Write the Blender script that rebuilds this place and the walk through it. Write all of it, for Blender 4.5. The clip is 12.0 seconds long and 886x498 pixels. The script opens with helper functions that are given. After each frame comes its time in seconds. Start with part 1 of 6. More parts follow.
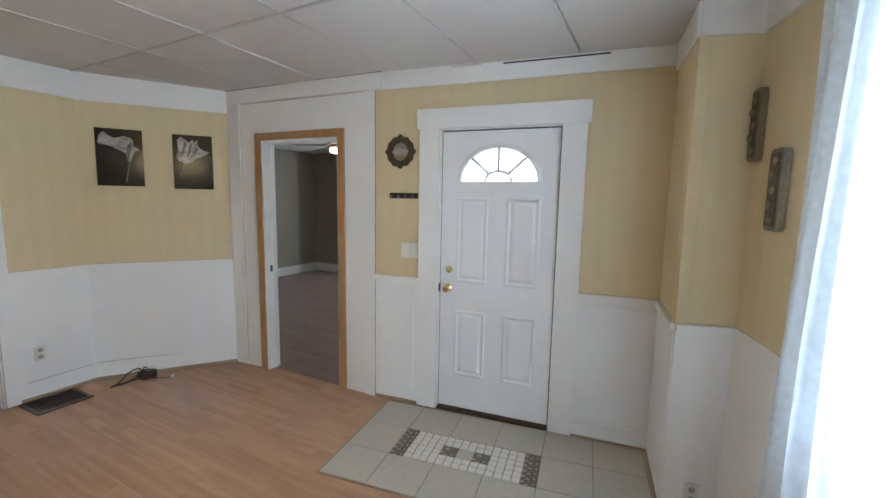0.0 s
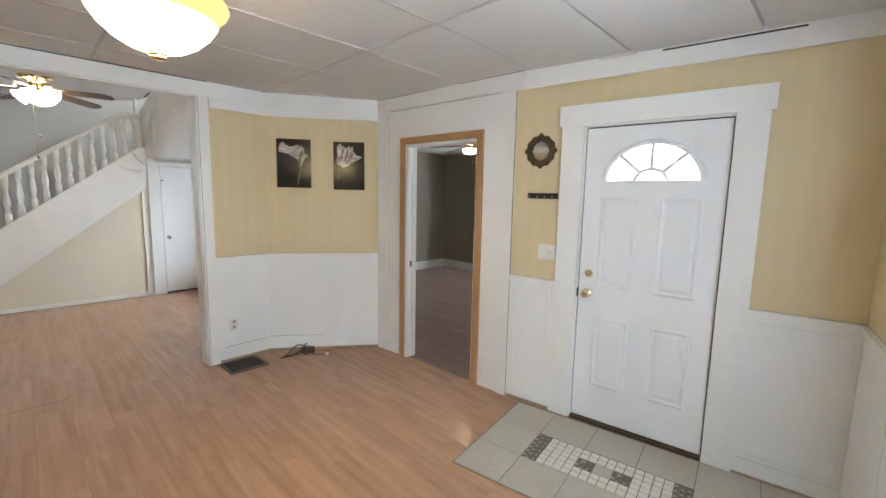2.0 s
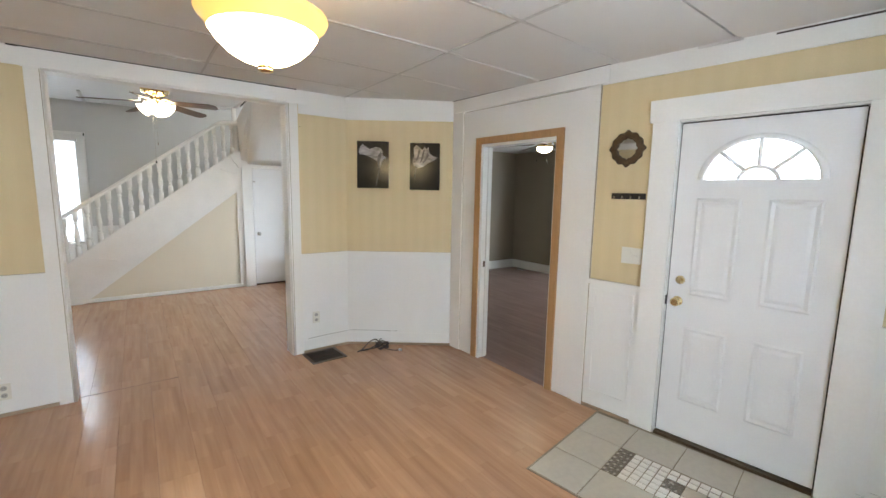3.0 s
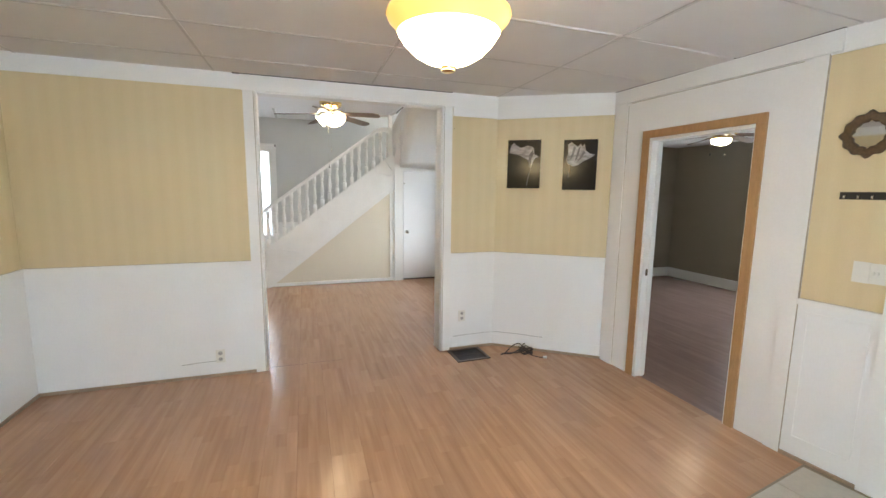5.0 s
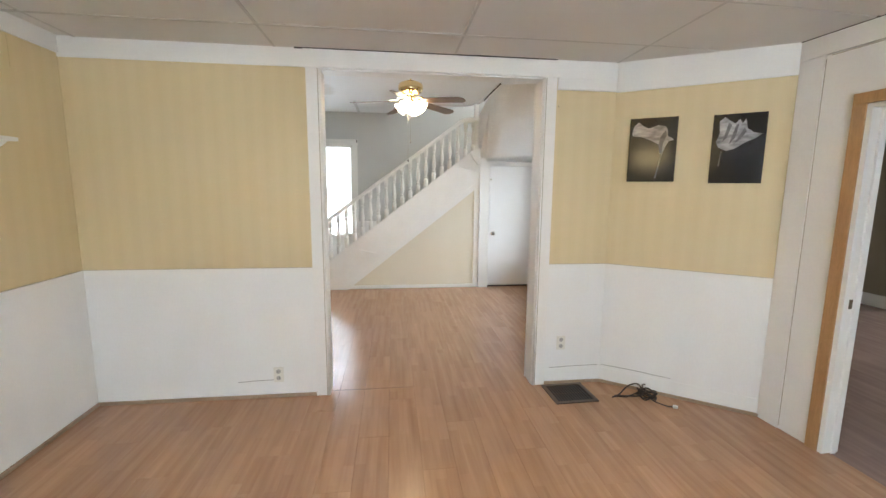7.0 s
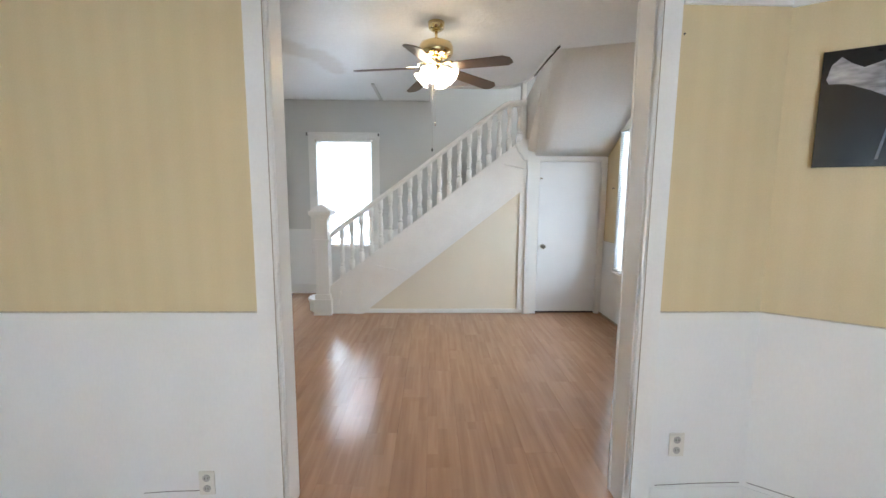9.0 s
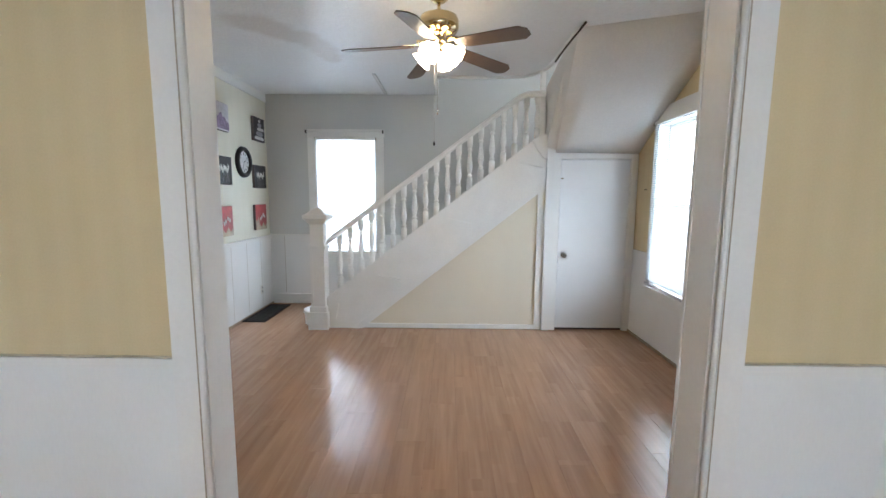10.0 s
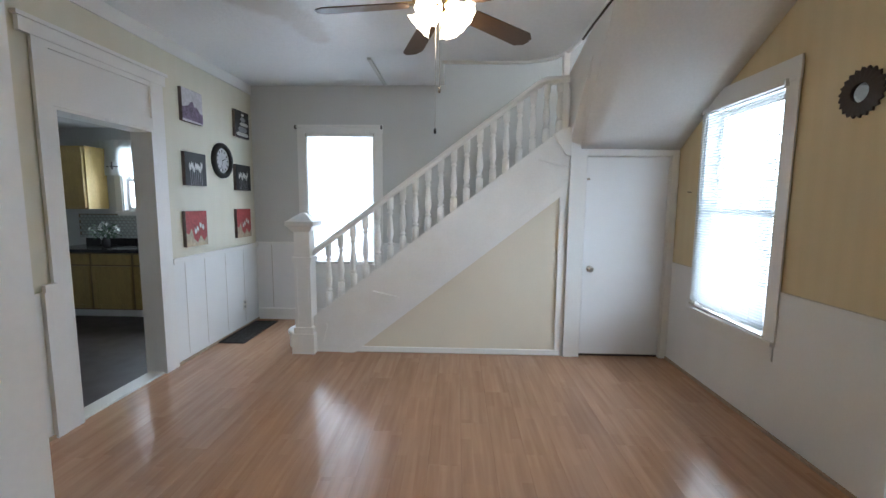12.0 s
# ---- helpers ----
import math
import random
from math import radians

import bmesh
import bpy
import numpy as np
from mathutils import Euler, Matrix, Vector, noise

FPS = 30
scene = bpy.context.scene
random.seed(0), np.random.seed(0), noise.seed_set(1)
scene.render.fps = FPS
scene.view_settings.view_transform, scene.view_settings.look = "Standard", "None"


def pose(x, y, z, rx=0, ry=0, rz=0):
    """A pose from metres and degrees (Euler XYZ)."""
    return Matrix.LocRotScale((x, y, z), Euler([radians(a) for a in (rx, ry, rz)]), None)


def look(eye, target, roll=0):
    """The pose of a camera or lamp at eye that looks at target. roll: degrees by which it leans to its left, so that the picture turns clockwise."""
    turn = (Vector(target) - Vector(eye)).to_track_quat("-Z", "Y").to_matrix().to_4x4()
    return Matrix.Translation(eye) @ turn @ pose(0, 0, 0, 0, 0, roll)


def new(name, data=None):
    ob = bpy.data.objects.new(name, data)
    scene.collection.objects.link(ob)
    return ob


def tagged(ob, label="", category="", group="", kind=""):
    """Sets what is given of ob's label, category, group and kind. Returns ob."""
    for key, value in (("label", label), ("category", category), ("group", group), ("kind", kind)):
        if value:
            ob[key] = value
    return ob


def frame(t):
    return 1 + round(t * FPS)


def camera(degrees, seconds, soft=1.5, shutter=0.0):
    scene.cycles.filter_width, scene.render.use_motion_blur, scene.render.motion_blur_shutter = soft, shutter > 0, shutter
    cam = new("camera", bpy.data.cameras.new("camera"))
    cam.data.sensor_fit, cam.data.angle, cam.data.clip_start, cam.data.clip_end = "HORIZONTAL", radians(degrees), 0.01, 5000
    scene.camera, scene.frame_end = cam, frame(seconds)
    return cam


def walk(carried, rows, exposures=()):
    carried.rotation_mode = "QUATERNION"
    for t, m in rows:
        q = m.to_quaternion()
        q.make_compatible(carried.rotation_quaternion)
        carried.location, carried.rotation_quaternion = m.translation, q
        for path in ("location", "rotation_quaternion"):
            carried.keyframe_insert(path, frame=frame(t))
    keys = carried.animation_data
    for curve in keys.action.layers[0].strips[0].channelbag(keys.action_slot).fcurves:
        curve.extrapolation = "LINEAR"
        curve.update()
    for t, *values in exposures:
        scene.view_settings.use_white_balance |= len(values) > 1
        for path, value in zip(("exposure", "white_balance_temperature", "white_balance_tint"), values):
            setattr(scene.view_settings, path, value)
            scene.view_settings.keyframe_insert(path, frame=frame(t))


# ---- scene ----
cam = camera(93.7, 12.0)
PATH = [
    (0, (0.139, 0.036, 1.573), (-0.79, 1.791, 1.334), 1.1),
    (0.5, (0.106, 0.017, 1.573), (-0.93, 1.71, 1.331), 1.1),
    (1, (0.091, 0.007, 1.576), (-1.07, 1.617, 1.33), 1.1),
    (1.5, (0.07, -0.007, 1.577), (-1.208, 1.51, 1.327), 1.1),
    (2, (0.043, -0.032, 1.582), (-1.346, 1.384, 1.326), 1.1),
    (2.5, (0.015, -0.052, 1.584), (-1.482, 1.248, 1.324), 1.0),
    (3, (-0.018, -0.079, 1.592), (-1.613, 1.099, 1.325), 1.0),
    (5, (-0.186, -0.18, 1.588), (-2.065, 0.447, 1.314), 0.7),
    (5.5, (-0.252, -0.193, 1.582), (-2.174, 0.289, 1.31), 0.6),
    (6, (-0.39, -0.156, 1.57), (-2.334, 0.223, 1.295), 0.5),
    (6.5, (-0.631, -0.094, 1.574), (-2.588, 0.204, 1.29), 0.5),
    (7, (-0.917, -0.04, 1.56), (-2.882, 0.199, 1.276), 0.5),
    (9, (-2.191, 0.140, 1.506), (-4.173, 0.193, 1.249), 0.4),
    (9.5, (-2.477, 0.201, 1.495), (-4.461, 0.210, 1.245), 0.4),
    (10, (-2.731, 0.244, 1.499), (-4.716, 0.219, 1.255), 0.4),
    (10.5, (-2.981, 0.245, 1.503), (-4.966, 0.204, 1.261), 0.5),
    (11, (-3.167, 0.250, 1.500), (-5.152, 0.197, 1.264), 0.4),
    (11.5, (-3.302, 0.261, 1.493), (-5.289, 0.203, 1.264), 0.4),
    (12, (-3.398, 0.264, 1.490), (-5.385, 0.199, 1.268), 0.5),
]
EXPOSURES = [(0.0, -0.17, 6080, 10), (1.0, 0.20, 6230, 10), (2.5, 0.25, 6400, 10), (5.0, 0.42, 6500, 10), (7.0, 0.46, 6600, 10), (9.0, 0.34, 6120, 10), (10.5, 0.06, 5950, 10), (12.0, -0.11, 5870, 10)]
walk(cam, [(t, look(eye, target, roll)) for t, eye, target, roll in PATH], EXPOSURES)

# ---- plan: corners of the rooms ----
A, B, C, D = (-3.36, 2.51), (-1.80, 2.60), (0.15, 2.85), (-4.0, 1.64)   # front wall runs A-B-C, slanted corner D-A
CH1, CH2 = (0.225, 2.34), (0.48, 2.42)                                  # boxed chase in the corner
E1, S1, S2 = (1.665, -2.16), (1.665, -2.16), (-4.0, -2.16)
CEIL, CEIL2 = 2.505, 2.87
STAIR_X, BACK_X, FAR_E, FAR_S, FAR_N = -7.39, -8.50, -4.16, -2.25, 2.32


def run(a, b):
    """The frame of a wall from a to b with its room to the right: x along it, y out of the room, z up."""
    dx, dy = b[0] - a[0], b[1] - a[1]
    return pose(a[0], a[1], 0, 0, 0, math.degrees(math.atan2(dy, dx))), math.hypot(dx, dy)


N1, LN1 = run(A, B)
N2, LN2 = run(B, C)
DG, LDG = run(D, A)
EA, LEA = run(CH2, E1)
WS, LWS = run(S2, D)          # west wall: x runs with world y, from y = -2.16
FN, LFN = run((STAIR_X, FAR_N), (FAR_E, FAR_N))     # far room, wall with the blinds
FS, LFS = run((FAR_E, FAR_S), (BACK_X, FAR_S))      # far room, wall with the canvases
FB, LFB = run((BACK_X, FAR_S), (BACK_X, 3.2))       # far room, wall behind the stairs

# ---- world and large lights ----
SUN_EL, SUN_ROT = radians(38), radians(200)
world = bpy.data.worlds.new("sky")
scene.world = world
world.use_nodes = True
wn = world.node_tree
wn.nodes.clear()
sky = wn.nodes.new("ShaderNodeTexSky")
sky.sky_type, sky.sun_disc, sky.sun_elevation, sky.sun_rotation = "NISHITA", False, SUN_EL, SUN_ROT
bg = wn.nodes.new("ShaderNodeBackground")
bg.inputs["Strength"].default_value = 0.12
wo = wn.nodes.new("ShaderNodeOutputWorld")
wn.links.new(sky.outputs[0], bg.inputs[0])
wn.links.new(bg.outputs[0], wo.inputs[0])


def window_light(name, m, w, h, watts, colour=(0.78, 0.90, 1.0)):
    """Skylight coming in through a window: an area lamp in its opening, shining along the frame's -y."""
    d = bpy.data.lights.new(name, "AREA")
    d.shape, d.size, d.size_y, d.energy, d.color = "RECTANGLE", w, h, watts, colour
    ob = new(name, d)
    ob.matrix_world = m @ pose(0, 0, 0, -90, 0, 0)
    return ob


window_light("daylight_east_window", EA @ pose(1.78, 0.20, 1.45), 2.1, 1.75, 185)
window_light("daylight_side_window", FN @ pose(0.835, 0.20, 1.43), 1.0, 1.8, 48)
window_light("daylight_stair_window", FB @ pose(1.09, 0.20, 1.5), 1.0, 1.75, 60)
# Added lamp behind an unseen window, to brighten the upper stairwell.
window_light("added_stairwell_light", FB @ pose(3.9, 0.15, 4.0), 0.9, 1.0, 62, (0.92, 0.96, 1.0))
window_light("daylight_door_lite", N2 @ pose(0.935, 0.20, 1.80), 0.7, 0.4, 5)
window_light("daylight_kitchen_window", pose(-9.25, -3.75, 1.75, 0, 0, 90), 1.5, 1.2, 55)
window_light("daylight_bedroom_window", pose(-4.5, 6.80, 1.45), 1.1, 1.7, 140)


# ---- materials ----
def nodes_of(m):
    m.use_nodes = True
    t = m.node_tree
    return t, t.nodes, t.links, t.nodes["Principled BSDF"]


def mat(name, colour, rough=0.5, vary=0.08, scale=6.0, fine=60.0, bump=0.05, metal=0.0, dirt=0.0, dirt_colour=(0.25, 0.2, 0.14), coat=0.0, stretch=(1, 1, 1), emit=0.0, emit_colour=None):
    """A plain surface with uneven colour at two scales, fine relief and patchy wear."""
    m = bpy.data.materials.new(name)
    t, n, l, p = nodes_of(m)
    co = n.new("ShaderNodeTexCoord")
    mp = n.new("ShaderNodeMapping")
    mp.inputs["Scale"].default_value = stretch
    l.new(co.outputs["Object"], mp.inputs[0])
    big, small = n.new("ShaderNodeTexNoise"), n.new("ShaderNodeTexNoise")
    big.inputs["Scale"].default_value, small.inputs["Scale"].default_value = scale, fine
    big.inputs["Detail"].default_value, small.inputs["Detail"].default_value = 4, 3
    l.new(mp.outputs[0], big.inputs["Vector"])
    l.new(mp.outputs[0], small.inputs["Vector"])
    add = n.new("ShaderNodeMath")
    add.operation = "ADD"
    l.new(big.outputs[0], add.inputs[0])
    l.new(small.outputs[0], add.inputs[1])
    ramp = n.new("ShaderNodeMapRange")
    ramp.inputs["From Min"].default_value, ramp.inputs["From Max"].default_value = 0.6, 1.4
    ramp.inputs["To Min"].default_value, ramp.inputs["To Max"].default_value = 1 - vary, 1 + vary
    l.new(add.outputs[0], ramp.inputs["Value"])
    col = n.new("ShaderNodeMix")
    col.data_type, col.blend_type = "RGBA", "MULTIPLY"
    col.inputs["Factor"].default_value = 1
    col.inputs["A"].default_value = (*colour, 1)
    l.new(ramp.outputs[0], col.inputs["B"])
    last = col.outputs["Result"]
    if dirt:
        spot = n.new("ShaderNodeTexNoise")
        spot.inputs["Scale"].default_value, spot.inputs["Detail"].default_value = scale * 0.6, 6
        l.new(mp.outputs[0], spot.inputs["Vector"])
        cut = n.new("ShaderNodeMapRange")
        cut.inputs["From Min"].default_value, cut.inputs["From Max"].default_value = 0.52, 0.8
        cut.inputs["To Max"].default_value = dirt
        l.new(spot.outputs[0], cut.inputs["Value"])
        mx = n.new("ShaderNodeMix")
        mx.data_type = "RGBA"
        l.new(cut.outputs[0], mx.inputs["Factor"])
        l.new(last, mx.inputs["A"])
        mx.inputs["B"].default_value = (*dirt_colour, 1)
        last = mx.outputs["Result"]
    l.new(last, p.inputs["Base Color"])
    rr = n.new("ShaderNodeMapRange")
    rr.inputs["From Min"].default_value, rr.inputs["From Max"].default_value = 0.3, 0.7
    rr.inputs["To Min"].default_value, rr.inputs["To Max"].default_value = (max(0.29, rough - 0.08) if rough > 0.28 else max(0.02, rough - 0.05)), (min(1, rough + 0.08) if rough > 0.28 else rough + 0.02)
    l.new(big.outputs[0], rr.inputs["Value"])
    l.new(rr.outputs[0], p.inputs["Roughness"])
    p.inputs["Metallic"].default_value = metal
    p.inputs["Coat Weight"].default_value = coat
    if bump:
        b = n.new("ShaderNodeBump")
        b.inputs["Strength"].default_value, b.inputs["Distance"].default_value = bump, 0.004
        l.new(add.outputs[0], b.inputs["Height"])
        l.new(b.outputs[0], p.inputs["Normal"])
    if emit:
        p.inputs["Emission Color"].default_value = (*(emit_colour or colour), 1)
        p.inputs["Emission Strength"].default_value = emit
    return m


def stripes(name, colour, colour_b, period, rough=0.6, along=0, soft=0.15):
    """Wallpaper: soft vertical stripes of two close tones in the wall's own frame, with stains and fine weave."""
    m = mat(name, colour, rough, 0.05, 1.5, 160, 0.12, dirt=0.12, dirt_colour=(0.5, 0.4, 0.22))
    t, n, l, p = nodes_of(m)
    co = n.new("ShaderNodeTexCoord")
    sx = n.new("ShaderNodeSeparateXYZ")
    l.new(co.outputs["Object"], sx.inputs[0])
    tone = None
    for per, amt in ((period, 1.0), (period * 0.37, 0.22)):
        w = n.new("ShaderNodeMath")
        w.operation = "MULTIPLY"
        w.inputs[1].default_value = 2 * math.pi / per
        l.new(sx.outputs[along], w.inputs[0])
        si = n.new("ShaderNodeMath")
        si.operation = "SINE"
        l.new(w.outputs[0], si.inputs[0])
        mu = n.new("ShaderNodeMath")
        mu.operation = "MULTIPLY_ADD"
        mu.inputs[1].default_value = amt * soft
        mu.inputs[2].default_value = 0.25
        l.new(si.outputs[0], mu.inputs[0])
        if tone is None:
            tone = mu
        else:
            ad = n.new("ShaderNodeMath")
            ad.operation = "ADD"
            ad.use_clamp = True
            l.new(tone.outputs[0], ad.inputs[0])
            l.new(mu.outputs[0], ad.inputs[1])
            tone = ad
    old = p.inputs["Base Color"].links[0].from_socket
    mx = n.new("ShaderNodeMix")
    mx.data_type, mx.blend_type = "RGBA", "MULTIPLY"
    l.new(tone.outputs[0], mx.inputs["Factor"])
    l.new(old, mx.inputs["A"])
    mx.inputs["B"].default_value = (*colour_b, 1)
    l.new(mx.outputs["Result"], p.inputs["Base Color"])
    return m


def laminate(name, dark, light, rough=0.165):
    """Three-strip laminate: narrow wood strips with grain along x, tone by board and by strip."""
    m = bpy.data.materials.new(name)
    t, n, l, p = nodes_of(m)
    co, oi = n.new("ShaderNodeTexCoord"), n.new("ShaderNodeObjectInfo")
    off = n.new("ShaderNodeVectorMath")
    off.operation = "SCALE"
    cx = n.new("ShaderNodeCombineXYZ")
    l.new(oi.outputs["Random"], cx.inputs[0])
    l.new(cx.outputs[0], off.inputs[0])
    off.inputs["Scale"].default_value = 37.0
    ad = n.new("ShaderNodeVectorMath")
    ad.operation = "ADD"
    l.new(co.outputs["Object"], ad.inputs[0])
    l.new(off.outputs[0], ad.inputs[1])
    br = n.new("ShaderNodeTexBrick")
    br.inputs["Scale"].default_value = 1.0
    br.inputs["Brick Width"].default_value, br.inputs["Row Height"].default_value = 0.42, 0.064
    br.inputs["Mortar Size"].default_value = 0.0008
    br.inputs["Color1"].default_value, br.inputs["Color2"].default_value, br.inputs["Mortar"].default_value = (0, 0, 0, 1), (1, 1, 1, 1), (0.3, 0.3, 0.3, 1)
    br.offset = 0.37
    l.new(ad.outputs[0], br.inputs["Vector"])
    gm = n.new("ShaderNodeMapping")
    gm.inputs["Scale"].default_value = (1.1, 15, 1)
    l.new(ad.outputs[0], gm.inputs[0])
    gr = n.new("ShaderNodeTexNoise")
    gr.inputs["Scale"].default_value, gr.inputs["Detail"].default_value = 1.6, 4
    l.new(gm.outputs[0], gr.inputs["Vector"])
    sm = n.new("ShaderNodeMath")
    sm.operation = "MULTIPLY_ADD"
    l.new(br.outputs["Color"], sm.inputs[0])
    sm.inputs[1].default_value = 0.15
    soft = n.new("ShaderNodeMath")
    soft.operation = "MULTIPLY_ADD"
    soft.inputs[1].default_value, soft.inputs[2].default_value = 0.62, 0.205
    l.new(gr.outputs[0], soft.inputs[0])
    l.new(soft.outputs[0], sm.inputs[2])
    rd = n.new("ShaderNodeMath")
    rd.operation = "MULTIPLY_ADD"
    l.new(oi.outputs["Random"], rd.inputs[0])
    rd.inputs[1].default_value = 0.10
    l.new(sm.outputs[0], rd.inputs[2])
    cr = n.new("ShaderNodeValToRGB")
    cr.color_ramp.elements[0].position, cr.color_ramp.elements[1].position = 0.25, 1.15 - 0.15
    cr.color_ramp.elements[0].color, cr.color_ramp.elements[1].color = (*dark, 1), (*light, 1)
    l.new(rd.outputs[0], cr.inputs[0])
    l.new(cr.outputs[0], p.inputs["Base Color"])
    sc = n.new("ShaderNodeTexNoise")
    sc.inputs["Scale"].default_value, sc.inputs["Detail"].default_value = 3.0, 5
    geo = n.new("ShaderNodeNewGeometry")
    l.new(geo.outputs["Position"], sc.inputs["Vector"])
    rr = n.new("ShaderNodeMapRange")
    rr.inputs["From Min"].default_value, rr.inputs["From Max"].default_value = 0.3, 0.75
    rr.inputs["To Min"].default_value, rr.inputs["To Max"].default_value = rough, rough + 0.085
    l.new(sc.outputs[0], rr.inputs["Value"])
    l.new(rr.outputs[0], p.inputs["Roughness"])
    b = n.new("ShaderNodeBump")
    b.inputs["Strength"].default_value, b.inputs["Distance"].default_value = 0.06, 0.002
    l.new(gr.outputs[0], b.inputs["Height"])
    l.new(b.outputs[0], p.inputs["Normal"])
    return m


def glowing(name, colour, strength):
    m = bpy.data.materials.new(name)
    t, n, l, p = nodes_of(m)
    p.inputs["Base Color"].default_value = (*colour, 1)
    p.inputs["Roughness"].default_value = 0.4
    p.inputs["Emission Color"].default_value = (*colour, 1)
    p.inputs["Emission Strength"].default_value = strength
    return m


def sheer(name, colour, clear, through_light=0.5):
    """Thin cloth that lets light through, with a lace pattern of denser threads."""
    m = bpy.data.materials.new(name)
    t, n, l, p = nodes_of(m)
    out = n["Material Output"]
    co = n.new("ShaderNodeTexCoord")
    vo = n.new("ShaderNodeTexVoronoi")
    vo.inputs["Scale"].default_value = 38
    l.new(co.outputs["Object"], vo.inputs["Vector"])
    patch = n.new("ShaderNodeTexNoise")
    patch.inputs["Scale"].default_value = 5
    l.new(co.outputs["Object"], patch.inputs["Vector"])
    gt = n.new("ShaderNodeMath")
    gt.operation = "MULTIPLY"
    l.new(vo.outputs["Distance"], gt.inputs[0])
    l.new(patch.outputs[0], gt.inputs[1])
    rg = n.new("ShaderNodeMapRange")
    rg.inputs["From Max"].default_value = 0.45
    rg.inputs["To Min"].default_value, rg.inputs["To Max"].default_value = clear * 0.5, clear
    l.new(gt.outputs[0], rg.inputs["Value"])
    tr, tl, df, m1, m2 = n.new("ShaderNodeBsdfTransparent"), n.new("ShaderNodeBsdfTranslucent"), n.new("ShaderNodeBsdfDiffuse"), n.new("ShaderNodeMixShader"), n.new("ShaderNodeMixShader")
    tl.inputs[0].default_value = df.inputs[0].default_value = (*colour, 1)
    m1.inputs[0].default_value = 1 - through_light
    l.new(tl.outputs[0], m1.inputs[1])
    l.new(df.outputs[0], m1.inputs[2])
    l.new(rg.outputs[0], m2.inputs[0])
    l.new(m1.outputs[0], m2.inputs[1])
    l.new(tr.outputs[0], m2.inputs[2])
    l.new(m2.outputs[0], out.inputs["Surface"])
    return m


def clear_glass(name):
    m = bpy.data.materials.new(name)
    t, n, l, p = nodes_of(m)
    p.inputs["Transmission Weight"].default_value, p.inputs["Roughness"].default_value, p.inputs["IOR"].default_value = 1.0, 0.02, 1.05
    return m


WALLPAPER = stripes("yellow_wallpaper", (0.71, 0.585, 0.365), (0.92, 0.91, 0.86), 0.112)
WALLPAPER_PALE = stripes("pale_wallpaper", (0.74, 0.71, 0.60), (0.95, 0.95, 0.93), 0.17)
WHITE = mat("white_paint", (0.82, 0.81, 0.79), 0.42, 0.03, 3, 70, 0.05, dirt=0.05, dirt_colour=(0.52, 0.47, 0.38))
WAINSCOT = mat("white_wainscot_paint", (0.82, 0.82, 0.81), 0.38, 0.025, 2.2, 50, 0.05, dirt=0.05, dirt_colour=(0.55, 0.50, 0.42), stretch=(2, 2, 0.8))
DOORWHITE = mat("white_door_paint", (0.80, 0.80, 0.81), 0.38, 0.03, 3, 90, 0.03, dirt=0.05)
STAIRWHITE = mat("old_white_gloss_paint", (0.86, 0.845, 0.82), 0.38, 0.04, 5, 60, 0.08, dirt=0.10, dirt_colour=(0.55, 0.48, 0.36))
CREAM = mat("cream_panel_paint", (0.76, 0.695, 0.575), 0.5, 0.04, 2, 80, 0.05, dirt=0.1, dirt_colour=(0.6, 0.52, 0.38))
GREYWALL = mat("pale_grey_plaster", (0.62, 0.62, 0.605), 0.55, 0.05, 1.5, 60, 0.1, dirt=0.12, dirt_colour=(0.48, 0.46, 0.42))
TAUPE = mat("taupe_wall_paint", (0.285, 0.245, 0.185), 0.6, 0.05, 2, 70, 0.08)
CEILTILE = mat("white_ceiling_tile", (0.67, 0.65, 0.63), 0.8, 0.05, 2.5, 220, 0.35, dirt=0.12, dirt_colour=(0.55, 0.48, 0.4))
GRID = mat("ceiling_grid_metal", (0.52, 0.50, 0.475), 0.6, 0.1, 8, 60, 0.05)
PLASTER = mat("textured_ceiling_plaster", (0.82, 0.83, 0.84), 0.36, 0.05, 1.3, 42, 1.0, dirt=0.10, dirt_colour=(0.55, 0.52, 0.47))
OAK = mat("golden_oak_trim", (0.44, 0.25, 0.11), 0.4, 0.18, 4, 40, 0.1, stretch=(8, 8, 0.8))
SHOE = mat("worn_wood_shoe_moulding", (0.36, 0.26, 0.18), 0.55, 0.2, 7, 60, 0.1)
FLOOR1 = laminate("warm_laminate", (0.30, 0.155, 0.086), (0.575, 0.352, 0.216))
FLOOR2 = laminate("grey_laminate", (0.18, 0.115, 0.095), (0.33, 0.22, 0.185), 0.18)
KITFLOOR = mat("dark_kitchen_vinyl", (0.055, 0.042, 0.04), 0.35, 0.2, 5, 40, 0.05)
TILE = mat("grey_beige_floor_tile", (0.45, 0.41, 0.34), 0.38, 0.08, 4, 30, 0.06, dirt=0.22, dirt_colour=(0.34, 0.31, 0.25))
GROUT = mat("dirty_grout", (0.25, 0.20, 0.14), 0.8, 0.2, 10, 90, 0.3)
CHIP = mat("white_marble_chip", (0.66, 0.62, 0.56), 0.35, 0.12, 25, 120, 0.1, dirt=0.3, dirt_colour=(0.45, 0.38, 0.3))
PEBBLE = mat("dark_pebble_mosaic", (0.12, 0.095, 0.07), 0.4, 0.5, 75, 160, 0.5, dirt=1.0, dirt_colour=(0.62, 0.56, 0.47))
BRASS = mat("polished_brass", (0.84, 0.68, 0.38), 0.13, 0.06, 20, 90, 0.02, metal=1.0)
CHROME = mat("satin_nickel", (0.62, 0.60, 0.57), 0.22, 0.05, 20, 90, 0.02, metal=1.0)
BLACK = mat("matt_black_metal", (0.02, 0.018, 0.017), 0.45, 0.2, 20, 90, 0.05)
